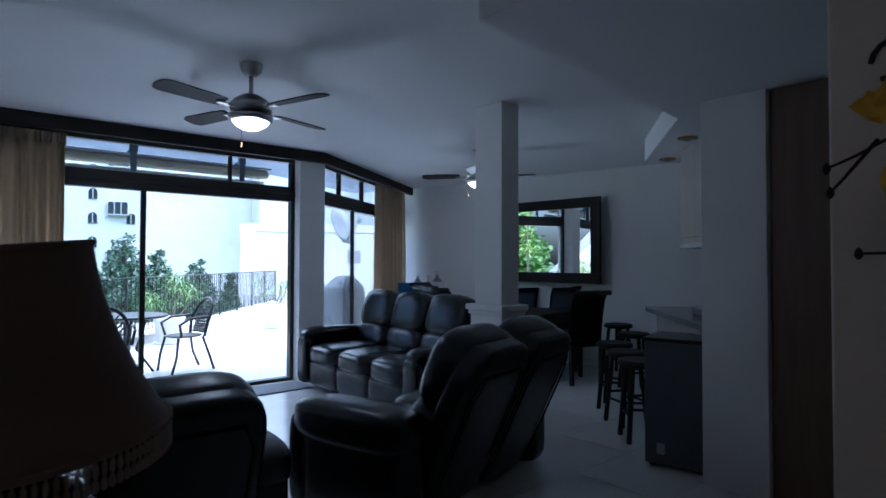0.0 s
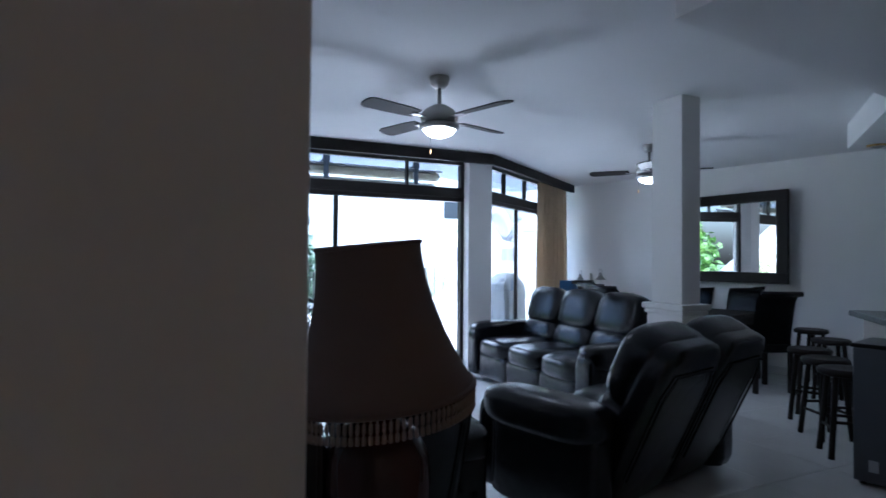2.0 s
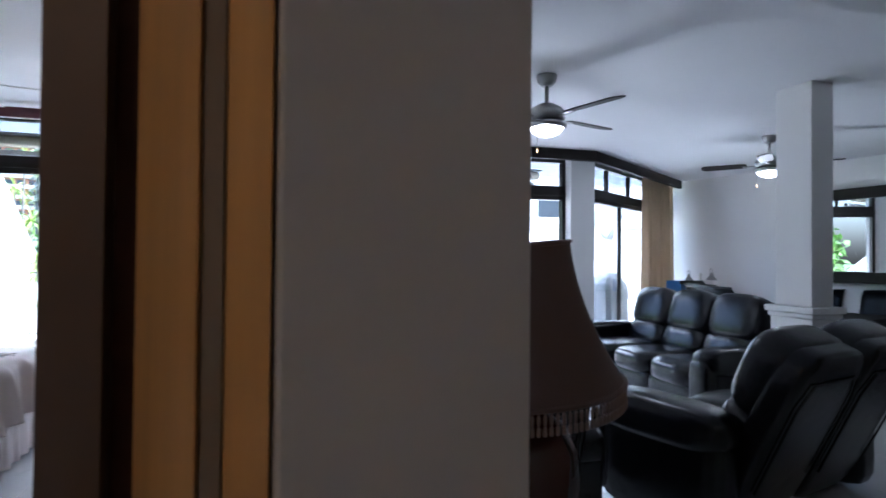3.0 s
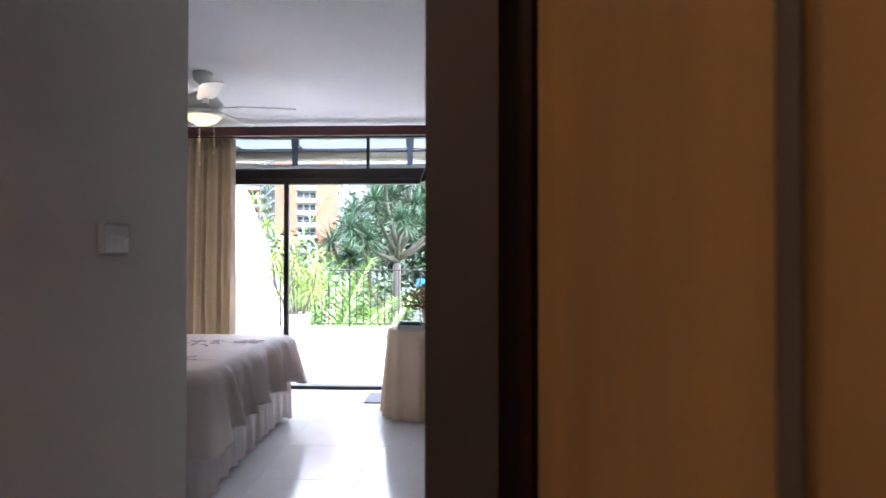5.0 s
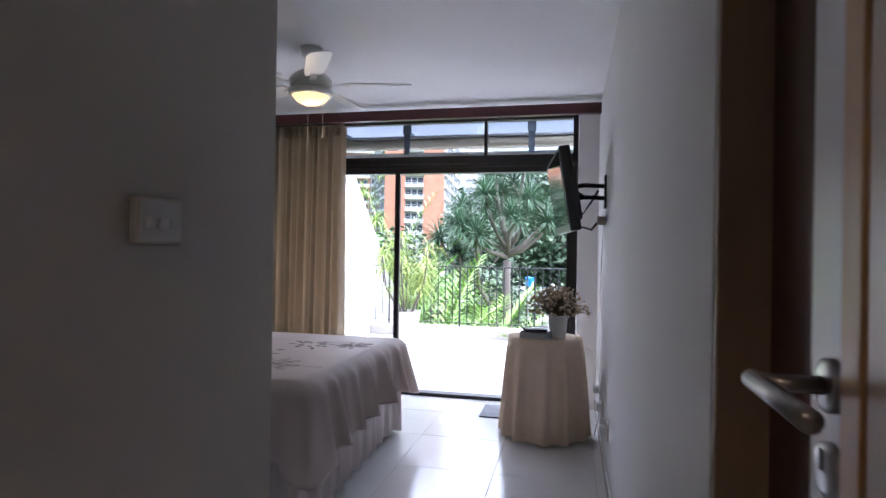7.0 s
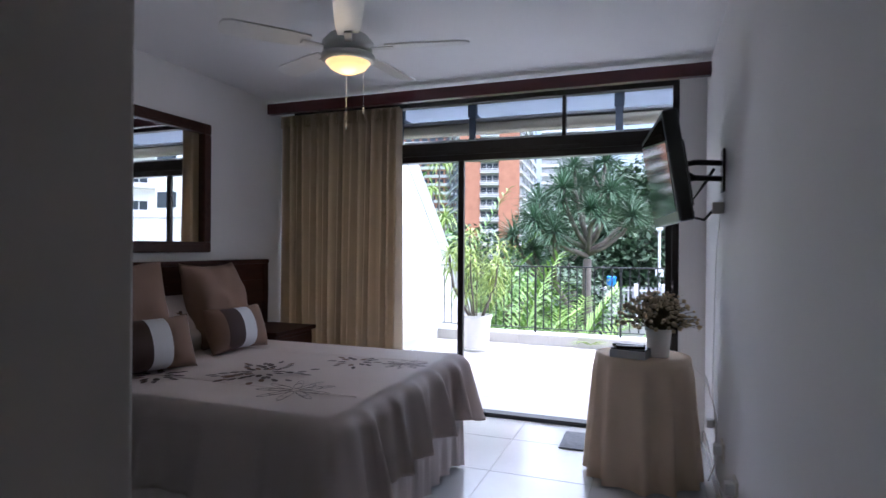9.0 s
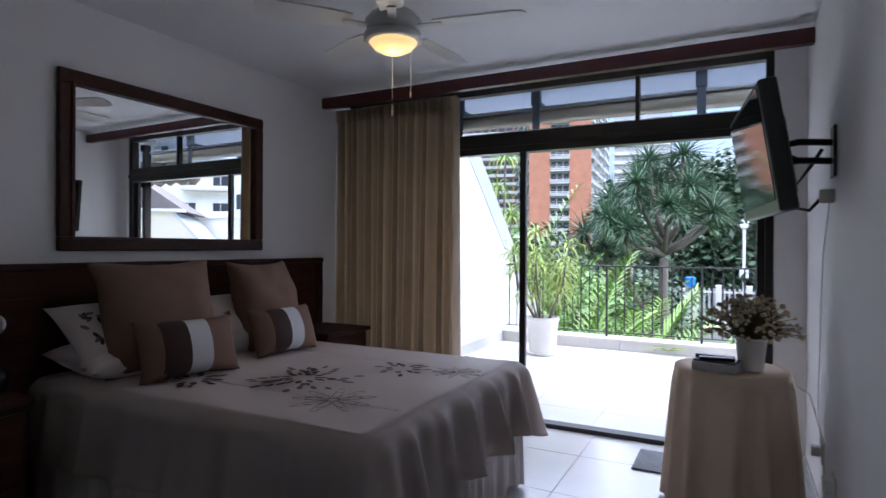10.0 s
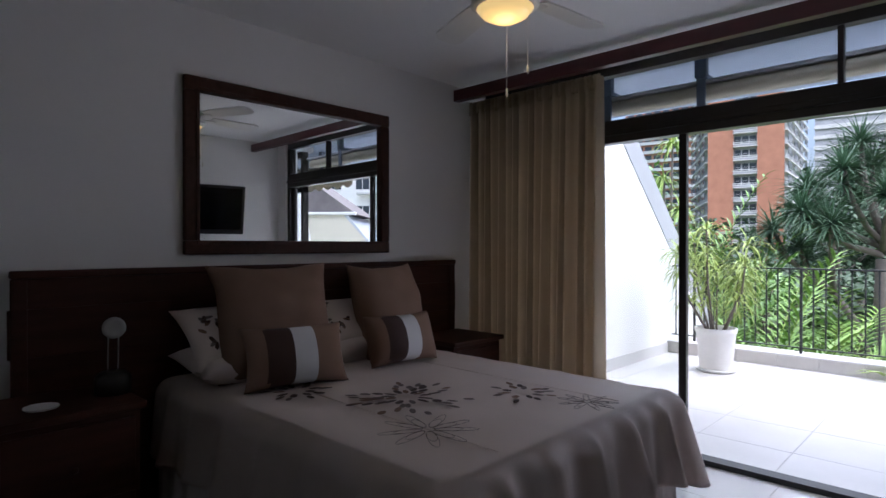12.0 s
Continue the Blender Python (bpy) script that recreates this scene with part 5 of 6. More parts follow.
def planter(at, r, h, label, seed, stems, size, n, leaf_m, top):
    rnd = random.Random(seed)
    t = thing("potted_plant", at, 0, label, "plant")
    part("saucer", lathe([(r * 0.85, 0), (r * 0.98, 0.012), (r * 0.98, 0.03), (r * 0.9, 0.03)], 32), POT, t)
    part("pot", lathe([(r * 0.74, 0.02), (r * 0.78, 0.03), (r * 0.95, h - 0.06), (r * 1.0, h - 0.05), (r * 1.02, h), (r * 0.92, h), (r * 0.9, h - 0.04)], 36), POT, t, "white plastic pot", True)
    part("soil", lathe([(r * 0.8, h - 0.08), (r * 0.9, h - 0.05)], 24), SOIL, t)
    lv, sm = bmesh.new(), bmesh.new()
    for k in range(stems):
        a = k * 2.4
        lean = rnd.uniform(0.05, 0.42)
        top_k = top * rnd.uniform(0.45, 1.0)
        p0 = Vector((0.4 * r * math.cos(a), 0.4 * r * math.sin(a), h - 0.06))
        p1 = p0 + Vector((lean * math.cos(a), lean * math.sin(a), top_k))
        mid = (p0 + p1) / 2 + Vector((0.3 * lean * math.cos(a), 0.3 * lean * math.sin(a), 0))
        tube([p0, mid, p1], 0.013, 6, sm, 0.009)
        rosette(lv, p1, (p1 - mid) + Vector((0, 0, 0.2)), n, size, 0.024, 2.6, rnd, 1.1)
        if k % 2:
            rosette(lv, p0 + (mid - p0) * 0.8, (p1 - mid) + Vector((0, 0, 0.2)), n, size * 0.9, 0.022, 2.8, rnd, 1.1)
        rosette(lv, mid + (p1 - mid) * 0.55, (p1 - mid) + Vector((0, 0, 0.2)), n, size * 0.9, 0.022, 2.8, rnd, 1.1)
    part("stem", sm, BARK, t)
    part("foliage", lv, leaf_m, t, "long drooping light green leaves")
    return t


planter((-3.27, 9.0, -0.03), 0.212, 0.475, "white pot with a tall light green dracaena on the terrace", 4, 10, 0.38, 17, LEAFLIGHT, 1.16)
planter((4.8, 11.75, -0.03), 0.2, 0.5, "white pot with a thin green plant by the railing", 9, 3, 0.4, 9, LEAF, 0.75)
planter((2.5, 10.7, -0.03), 0.25, 0.45, "white pot with a leafy plant by the railing", 10, 5, 0.4, 13, LEAF, 0.75)


def palm(at, n, length, seed, leaf_m, label, leaf=0.4):
    rnd = random.Random(seed)
    t = thing("palm", at, 0, label, "palm")
    lv, sm = bmesh.new(), bmesh.new()
    for k in range(n):
        a = k * 2.39996 + rnd.uniform(-0.2, 0.2)
        e = rnd.uniform(0.15, 0.75)
        frond(lv, sm, (0.12 * math.cos(a), 0.12 * math.sin(a), 0.3), (math.sin(e) * math.cos(a), math.sin(e) * math.sin(a), math.cos(e)), length * rnd.uniform(0.75, 1.1), rnd, leaf * 1.15, 1.5, 28, 0.05)
    part("stalk", sm, LEAFLIGHT, t, "pale green stalks")
    part("foliage", lv, leaf_m, t, "feathery fronds")
    return t


palm((-2.75, 11.9, -2.4), 13, 3.4, 21, PALM, "bright green areca palm behind the railing", 0.55)
palm((-3.75, 12.1, -2.4), 13, 3.5, 22, PALM, "green areca palm behind the railing", 0.55)
palm((-1.9, 13.0, -2.6), 18, 2.9, 23, LEAF, "green areca palm in the garden", 0.42)
palm((-6.2, 15.2, -2.6), 18, 5.4, 26, LEAF, "tall green palm beyond the terrace wall", 0.6)
palm((-5.1, 13.4, -2.4), 20, 3.6, 24, LEAF, "green palm in the garden", 0.5)
palm((-2.1, 11.6, -2.6), 10, 2.9, 25, LEAFLIGHT, "young yellow-green palm behind the railing", 0.5)


def cane(at, heads, seed):
    """A tall dracaena: thin bare canes that each end in a drooping tuft."""
    rnd = random.Random(seed)
    t = thing("dracaena", at, 0, "tall thin-caned dracaena growing behind the terrace wall", "plant")
    lv = bmesh.new()
    for x, y, z in heads:
        part("cane", tube([(0.1 * x, 0.1 * y, 0), (0.4 * x, 0.5 * y, z * 0.5), (x, y, z)], 0.03, 7, None, 0.018), BARK, t)
        rosette(lv, (x, y, z), (0.2 * x, 0.2 * y, 1), 38, 0.5, 0.03, 2.4, rnd, 1.15)
    part("foliage", lv, LEAFLIGHT, t, "drooping narrow green leaves")
    return t


cane((-4.95, 11.75, -3.0), ((0.1, 0, 6.0), (-0.1, 0.15, 5.45), (0.25, -0.1, 4.9)), 5)


def pandanus(at, seed):
    rnd = random.Random(seed)
    t = thing("screw_pine", at, 0, "large branching screw pine with spiky blue-green leaf heads", "tree")
    wood, lv = bmesh.new(), bmesh.new()
    fork = Vector((0, 0, 3.4))
    tube([(0, 0, 0), (0.06, 0.02, 1.6), (-0.02, 0, 2.6), fork], 0.13, 10, wood, 0.095)
    low = Vector((-0.75, 0.1, 2.75))
    tube([(-0.05, 0.1, 0), (-0.12, 0.1, 1.3), (-0.4, 0.1, 2.2), low], 0.08, 8, wood, 0.06)
    # sideways, away, height of each leaf head
    for l, d, z, frm in ((-1.72, 0.2, 3.95, 1), (-1.40, -0.5, 4.25, 0), (-1.05, 0.6, 4.75, 0), (-0.72, -0.4, 5.0, 0), (-0.28, 0.2, 5.55, 0), (0.38, -0.1, 5.65, 0),
                         (0.72, 0.5, 5.1, 0), (0.88, -0.5, 4.35, 0), (0.3, -0.7, 4.9, 0), (-1.25, 0.3, 3.6, 1), (0.1, 0.8, 5.2, 0), (-0.2, -0.8, 4.5, 0), (1.15, 0.3, 4.6, 0), (-1.0, -0.7, 4.0, 1)):
        tip = Vector((0.9 * l - 0.42 * d, 0.42 * l + 0.9 * d, z))
        p0 = low if frm else fork + Vector((0, 0, 0.3 * (z - 4.0)))
        run = tip - p0
        a = p0 + Vector((run.x * 0.38, run.y * 0.38, run.z * 0.2))
        b = p0 + Vector((run.x * 0.8, run.y * 0.8, run.z * 0.6))
        tube([p0, a, b, tip], 0.062, 8, wood, 0.04)
        axis = Vector((run.x, run.y, 0)) * 0.35 + Vector((0, 0, 1))
        rosette(lv, tip, axis, 110, 0.72, 0.04, 0.75, rnd, 1.0)
        side = tip + Vector((rnd.uniform(-0.3, 0.3), rnd.uniform(-0.3, 0.3), rnd.uniform(-0.35, -0.15)))
        tube([b, side], 0.035, 6, wood, 0.03)
        rosette(lv, side, axis + Vector((rnd.uniform(-0.6, 0.6), rnd.uniform(-0.6, 0.6), 0)), 60, 0.6, 0.036, 0.8, rnd, 1.0)
    part("trunk", wood, BARK, t, "pale grey trunk and limbs", True)
    part("crown", lv, LEAFDARK, t, "heads of stiff strap leaves")
    return t


pandanus((-2.5, 15.4, -2.3), 31)


def leafy(name, at, radius, height, seed, material, label, count, trunk=True, cone=False, size=0.28):
    """A tree or bush: trunk, limbs, and a crown of many small leaf pieces in uneven clumps."""
    rnd = random.Random(seed)
    t = thing(name, at, 0, label, "tree" if trunk else "bush")
    wood = tube([(0, 0, 0), (0.1, 0, height * 0.5), (0, 0.1, height * 0.9)], 0.12 + radius * 0.03, 7, None, 0.04)
    verts, faces = [], []
    clumps = []
    total = 150 if cone else 34
    for k in range(total):
        a, v = k * 2.39996, (k + rnd.uniform(0, 1)) / total
        v = 1 - math.sqrt(max(0.0, 1 - v)) if cone else v
        z = height * (0.12 + (0.87 if cone else 0.85) * v)
        rr = radius * ((1 - v) * 0.97 + 0.02 if cone else math.sqrt(max(0.05, 1 - (2 * v - 1) ** 2))) * (rnd.uniform(0.75, 1.0) if cone else rnd.uniform(0.5, 1.0))
        c = Vector((rr * math.cos(a), rr * math.sin(a), z))
        clumps.append((c, radius * (rnd.uniform(0.14, 0.26) * (0.35 + 1 - v) if cone else rnd.uniform(0.22, 0.45))))
        tube([(0, 0, z * 0.8), c], 0.04, 5, wood, 0.012)
    for k in range(count):
        c, r = clumps[rnd.randrange(len(clumps))]
        d = Vector((rnd.gauss(0, 1), rnd.gauss(0, 1), rnd.gauss(0, 0.8))).normalized()
        p = c + d * r * rnd.uniform(0.5, 1.0)
        u = Vector((rnd.uniform(-1, 1), rnd.uniform(-1, 1), rnd.uniform(-1, 0.4))).normalized() * size * rnd.uniform(0.5, 1.2)
        w = u.cross(Vector((rnd.uniform(-1, 1), rnd.uniform(-1, 1), 1))).normalized() * size * 0.22
        i = len(verts)
        verts += [p, p + u * 0.5 + w, p + u, p + u * 0.5 - w]
        faces.append((i, i + 1, i + 2, i + 3))
    part("trunk", wood, BARK, t)
    me = bpy.data.meshes.new("crown")
    me.from_pydata([tuple(v) for v in verts], [], faces)
    me.materials.append(material)
    o = new("crown", me)
    o.parent = t
    return t


rnd0 = random.Random(77)
for k in range(13):
    x = 1.5 - k * 1.9 + rnd0.uniform(-0.5, 0.5)
    if -13 < x < -5.5 or x > 0.2:
        continue
    leafy("tree", (x, 27 + rnd0.uniform(-2, 3), -3.0), rnd0.uniform(2.0, 2.9), rnd0.uniform(7.5, 10.5), 100 + k, LEAFDEEP, "tall dense dark green tree behind the garden", 5200, size=0.42)
for k, (x, y, r, h) in enumerate(((-3.4, 19.5, 1.6, 3.4), (-5.2, 18.5, 1.6, 3.6), (0.3, 22.5, 1.3, 2.6), (-0.9, 17.0, 0.8, 1.6), (-6.8, 21, 2.0, 5.0), (2.5, 21, 1.5, 2.6), (-4.6, 24, 2.0, 5.6), (-9.5, 26, 2.2, 5.0), (-13, 27, 2.4, 5.4))):
    leafy("bush", (x, y, -3.0), r, h, 140 + k, LEAF if k % 2 else LEAFDEEP, "dense green garden shrub", 3200, False, size=0.26)
for k, (x, y, r, h) in enumerate(((-8.0, 14.8, 1.9, 6.6), (-11.2, 18.2, 2.6, 8.2), (-9.8, 15.2, 1.8, 6.0))):
    leafy("tree", (x, y, -3.0), r, h, 190 + k, LEAF, "leafy green garden tree beyond the terrace wall", 5200, size=0.34)
for k, (x, y, r, h) in enumerate(((3.9, 21.7, 1.9, 5.5), (4.9, 21.6, 1.7, 4.95), (6.1, 21.1, 1.6, 4.65), (7.0, 20.4, 0.7, 4.25))):
    leafy("conifer", (x, y, -3.0), r, h, 170 + k, LEAFDARK, "blue-green conifer below the patio", 16000, True, True, 0.15)

# ---- ground, road, far things ----
gm = grid(2, 2, lambda u, v: (-900 + 1800 * u, 11.9 + 1800 * v, -3.0 - 0 * v))
single("ground", gm, GREENPAINT, "green garden ground reaching the horizon", "ground", kind="structure")
gm2 = grid(2, 2, lambda u, v: (-900 + 1800 * u, -900 + 911.9 * v, -3.0))
single("ground", gm2, GREENPAINT, "green ground under the building", "ground", kind="structure")
wall("road", [(-1.9, 17.2), (60, 17.2), (60, 25), (2.2, 25.0), (-1.2, 21)], -2.99, -0.62, PAVING, "pale paved ramp and road below the terrace", "road")
pier = single("garden_pier", box(-2.7, 22.45, -3.0, -2.2, 22.78, 0.0, 0.02), CONCRETE, "pale concrete pier of the garden wall", "pier", kind="structure")
bw = thing("garden_fence", (0, 0, 0), 0, "pale slatted garden fence with concrete posts", "fence")
for k in range(16):
    x = -3.4 + 0.9 * k
    part("post", box(x - 0.09, 22.8, -3.0, x + 0.09, 23.0, 0.12, 0.01), CONCRETE, bw)
    if k < 15:
        for q in range(5):
            part("slat", box(x + 0.14 + 0.15 * q, 22.88, -1.2, x + 0.21 + 0.15 * q, 22.92, 0.0), GREYCONC, bw)
        part("fence_rail", box(x + 0.09, 22.87, -0.15, x + 0.81, 22.93, -0.08), CONCRETE, bw)
bb = thing("bin", (-2.45, 22.7, 0.0), 0, "small bright blue bin on the garden wall pier", "bin")
part("body", lathe([(0.15, 0), (0.17, 0.3), (0.175, 0.32)], 16), BLUEPAINT, bb, "", True)
part("lid", lathe([(0.18, 0.32), (0.16, 0.36), (0.05, 0.38)], 16), BLUEPAINT, bb, "", True)
lp = thing("street_lamp", (-0.85, 24.0, -0.62), 0, "white painted lamp post with a box", "street lamp")
part("pole", tube([(0, 0, 0), (0, 0, 2.65)], 0.05, 10), WHITEMETAL, lp)
part("head", box(-0.12, -0.12, 2.65, 0.12, 0.12, 2.8, 0.02), WHITEMETAL, lp)
part("box", box(-0.14, -0.2, 0.95, 0.14, -0.045, 1.25, 0.02), WHITEMETAL, lp)


def brick_tower(at, turn, storeys):
    t = thing("apartment_tower", at, turn, "orange brick apartment tower with white balconies", "building")
    h = 3.0
    part("brick_wall", box(-7.4, 0, 0, -2.3, 10, storeys * h, 0.02), BRICK, t)
    part("brick_wall", box(2.3, 0, 0, 7.4, 10, storeys * h, 0.02), BRICK, t)
    part("recess_wall", box(-2.3, 1.2, 0, 2.3, 9.5, storeys * h), GREYCONC, t)
    wings = []
    for sx, x1, y1 in ((1, 13.0, 36.0), (-1, -13.8, 31.0)):
        x0 = sx * 7.4
        run, ang = math.hypot(x1 - x0, y1), math.degrees(math.atan2(y1, x1 - x0))
        m = pose(x0, 0.3, 0, 0, 0, ang)
        wings.append((m, run, -sx))
        wing = part("side_wing", box(0, 0.6, 0, run, 6.0, storeys * h) if sx > 0 else box(0, -6.0, 0, run, -0.6, storeys * h), GREYCONC, t)
        wing.matrix_local = m
    for s in range(storeys):
        z = s * h
        part("balcony", box(-2.4, -0.5, z, 2.4, 1.2, z + 0.2, 0.02), CONCRETE, t)
        part("balustrade", box(-2.42, -0.55, z + 0.55, 2.42, -0.42, z + 0.72, 0.01), CONCRETE, t)
        part("balustrade", box(-2.42, -0.55, z + 0.90, 2.42, -0.42, z + 1.05, 0.01), CONCRETE, t)
        for x in (-1.5, 0.0, 1.5):
            w = part("window", box(x - 0.6, 1.12, z + 0.9, x + 0.6, 1.2, z + 2.5), FARGLASS, t)
            part("window_frame", box(x - 0.46, 1.10, z + 1.65, x + 0.46, 1.13, z + 1.73), CONCRETE, w)
        for m, run, out in wings:
            y0, y1 = sorted((0.6 * out, -1.2 * out))
            o = part("balcony", box(0, y0, z, run, y1, z + 0.2), CONCRETE, t)
            o.matrix_local = m
            y0, y1 = sorted((-1.2 * out, -1.08 * out))
            o = part("balustrade", box(0, y0, z + 0.2, run, y1, z + 1.15), CONCRETE, t, "white concrete balustrade")
            o.matrix_local = m
            for q in range(4):
                y0, y1 = sorted((0.58 * out, 0.66 * out))
                o = part("window", box(1.0 + q * run / 4, y0, z + 0.9, 1.0 + (q + 0.6) * run / 4, y1, z + 2.5), FARGLASS, t)
                o.matrix_local = m
    return t


brick_tower((-39.5, 138, -16), 14, 24)
ft_ = thing("apartment_tower", (-84, 190, -16), 10, "far grey and brick apartment block", "building")
part("wall", box(-8, 0, 0, 22, 12, 70), BRICK, ft_)
for s in range(23):
    part("balustrade", box(-8.2, -0.6, 3 * s + 0.4, 22.2, -0.2, 3 * s + 1.4), CONCRETE, ft_)
    for q in range(10):
        part("window", box(-7.2 + 2.9 * q, -0.12, 3 * s + 1.5, -5.0 + 2.9 * q, 0.0, 3 * s + 2.8), FARGLASS, ft_)
ft2 = thing("apartment_tower", (-30, 200, -16), 10, "far pale apartment block beside the brick tower", "building")
part("wall", box(-8, 0, 0, 10, 12, 62), GREYCONC, ft2)
for s in range(20):
    part("balustrade", box(-8.2, -0.6, 3 * s + 0.4, 10.2, -0.2, 3 * s + 1.5), CONCRETE, ft2)

# white block facing the patio
wb = thing("apartment_building", (-1, 44, -6), -12, "white plastered apartment building with arched windows", "building")
part("wall", box(0, 0, 0, 17, 12, 24, 0.05), OUTWALL, wb)
part("wall", box(17, -3, 0, 32, 12, 17, 0.05), OUTWALL, wb)
part("stair_tower", box(24, -6, 0, 28, -3, 20, 0.05), OUTWALL, wb)
for s in range(14):
    z = 1.55 * s + 0.5
    for x in (7.0, 9.15):
        if x > 8 and s % 2:
            continue
        w = part("window", box(x, -0.06, z, x + 0.5, 0.03, z + 0.45), FARGLASS, wb)
        part("arch", lathe([(0.25, 0), (0.25, 0.06)], 20, m=pose(x + 0.25, 0.0, z + 0.45, 90, 0, 0)), FARGLASS, w)
        part("window_frame", box(x + 0.22, -0.09, z, x + 0.28, -0.065, z + 0.65), CONCRETE, w)
    if s % 2 == 0:
        w = part("window", box(8.1, -0.3, z + 0.62, 9.2, 0.0, z + 1.4), FARGLASS, wb, "projecting bay window")
        for x in (8.42, 8.8):
            part("window_frame", box(x, -0.33, z + 0.62, x + 0.06, -0.29, z + 1.4), CONCRETE, w)
        part("window_sill", box(8.0, -0.36, z + 0.54, 9.3, 0.0, z + 0.62, 0.01), CONCRETE, w)
for s in range(5):
    for q in (0, 2):
        part("window", box(19 + 5.6 * q, -3.06, 3.1 * s + 1.0, 20.6 + 5.6 * q, -2.97, 3.1 * s + 2.2), FARGLASS, wb)
gh = thing("house", (9.1, 25.0, -3.0), -25, "white flat-roofed house beyond the patio", "house")
part("wall", box(0, 0, 0, 9, 6, 5.7, 0.03), OUTWALL, gh)
part("parapet", box(-0.08, -0.08, 5.7, 9.08, 6.08, 6.05, 0.02), OUTWALL, gh)
part("pier", box(-0.02, -0.4, 0, 0.6, 0.0, 5.7, 0.02), OUTWALL, gh)
for q in range(2):
    w = part("window", box(2.4 + 2.2 * q, -0.03, 4.3, 3.0 + 2.2 * q, 0.02, 4.9), GREYCONC, gh)
    part("window_frame", box(2.67 + 2.2 * q, -0.06, 4.3, 2.73 + 2.2 * q, -0.035, 4.9), CONCRETE, w)


# patio furniture
def patio_chair(at, turn):
    """Faces -y. Cast metal with a lattice back."""
    c = thing("patio_chair", at, turn, "black cast metal patio chair with a lattice back", "chair", "chairs on the patio")
    sb_ = lathe([(0.2, 0.43), (0.215, 0.44), (0.215, 0.45), (0.18, 0.455)], 24)
    part("seat", sb_, CASTIRON, c)
    for x in (-0.18, 0.18):
        part("leg", tube([(x, -0.16, 0.43), (x * 1.25, -0.2, 0.2), (x * 1.1, -0.24, 0.0)], 0.017, 8), CASTIRON, c)
        part("leg", tube([(x * 0.9, 0.16, 0.43), (x * 1.2, 0.22, 0.2), (x * 1.1, 0.3, 0.0)], 0.017, 8), CASTIRON, c)
        part("arm", tube([(x * 1.25, -0.14, 0.44), (x * 1.4, -0.18, 0.6), (x * 1.4, -0.05, 0.67), (x * 1.25, 0.2, 0.68)], 0.017, 8), CASTIRON, c)
    arch = [(0.22 * math.cos(t) if abs(math.cos(t)) < 0.98 else 0.22 * math.cos(t), 0.2 + 0.12 * max(0.0, math.sin(t)), 0.62 + 0.28 * math.sin(t)) for t in [math.pi * k / 12 for k in range(13)]]
    part("back_frame", tube([(0.19, 0.17, 0.43)] + arch + [(-0.19, 0.17, 0.43)], 0.02, 8), CASTIRON, c)
    lat = bmesh.new()
    for k in range(-4, 5):
        for s in (-1, 1):
            x = k * 0.05
            pts = [(x + s * q * 0.055, 0.185 + 0.1 * q / 6, 0.47 + 0.068 * q) for q in range(7)]
            pts = [p for p in pts if (p[0] / 0.2) ** 2 + max(0, (p[2] - 0.62) / 0.27) ** 2 < 1]
            if len(pts) > 1:
                tube(pts, 0.009, 5, lat)
    part("lattice", lat, CASTIRON, c, "cast lattice")
    return c


pc = patio_chair((1.98, 8.0, -0.03), -80)
copy_thing(pc, pose(1.02, 7.4, -0.03, 0, 0, 165))
pt = thing("patio_table", (1.36, 8.15, -0.03), 0, "round black cast metal patio table", "table")
part("tabletop", lathe([(0.42, 0.69), (0.45, 0.7), (0.45, 0.72), (0.43, 0.725)], 40), CASTIRON, pt)
for k in range(4):
    a = k * math.pi / 2
    part("leg", tube([(0.3 * math.cos(a), 0.3 * math.sin(a), 0), (0.1 * math.cos(a), 0.1 * math.sin(a), 0.3), (0.22 * math.cos(a), 0.22 * math.sin(a), 0.69)], 0.016, 8), CASTIRON, pt)

br = thing("covered_braai", (4.9, 9.0, -0.03), 20, "barbecue under a grey fitted cover", "barbecue")
COVER = ((0.0, 0.37, 0.30), (0.3, 0.36, 0.29), (0.6, 0.345, 0.275), (0.82, 0.36, 0.28), (0.95, 0.33, 0.25), (1.06, 0.22, 0.19), (1.14, 0.12, 0.12), (1.16, 0.001, 0.001))


def draped(u, v):
    """A fitted cover: squarish rings that narrow over the hood, with soft folds lower down."""
    k = min(int(v * 7), 6)
    f = v * 7 - k
    (z0, a0, b0), (z1, a1, b1) = COVER[k], COVER[k + 1]
    t = 2 * math.pi * u
    fold = 1 + 0.05 * (1 - v) * math.sin(9 * t + 2 * math.sin(3 * t)) + 0.02 * math.sin(5 * t + 6 * v)
    c, n = math.cos(t), math.sin(t)
    return ((a0 + (a1 - a0) * f) * math.copysign(abs(c) ** 0.5, c) * fold, (b0 + (b1 - b0) * f) * math.copysign(abs(n) ** 0.5, n) * fold, z0 + (z1 - z0) * f)


cv = grid(96, 28, draped)
bmesh.ops.remove_doubles(cv, verts=cv.verts, dist=1e-5)
part("cover", cv, GREYCOVER, br, "", True)
ds = thing("satellite_dish", (5.1, 9.6, 2.0), 0, "grey satellite dish on a wall bracket", "satellite dish")
dm = pose(0, 0, 0, 70, 0, 30)
part("dish", lathe([(0.02, 0.0), (0.2, 0.03), (0.36, 0.1), (0.365, 0.105), (0.2, 0.04), (0.02, 0.012)], 32, m=dm), GALV, ds, "", True)
part("arm", tube([dm @ Vector((0, -0.3, 0.08)), dm @ Vector((0, -0.05, 0.45))], 0.012, 6), GALV, ds)
part("receiver", lathe([(0.03, -0.04), (0.035, 0.04)], 12, m=dm @ pose(0, -0.05, 0.45)), GALV, ds)
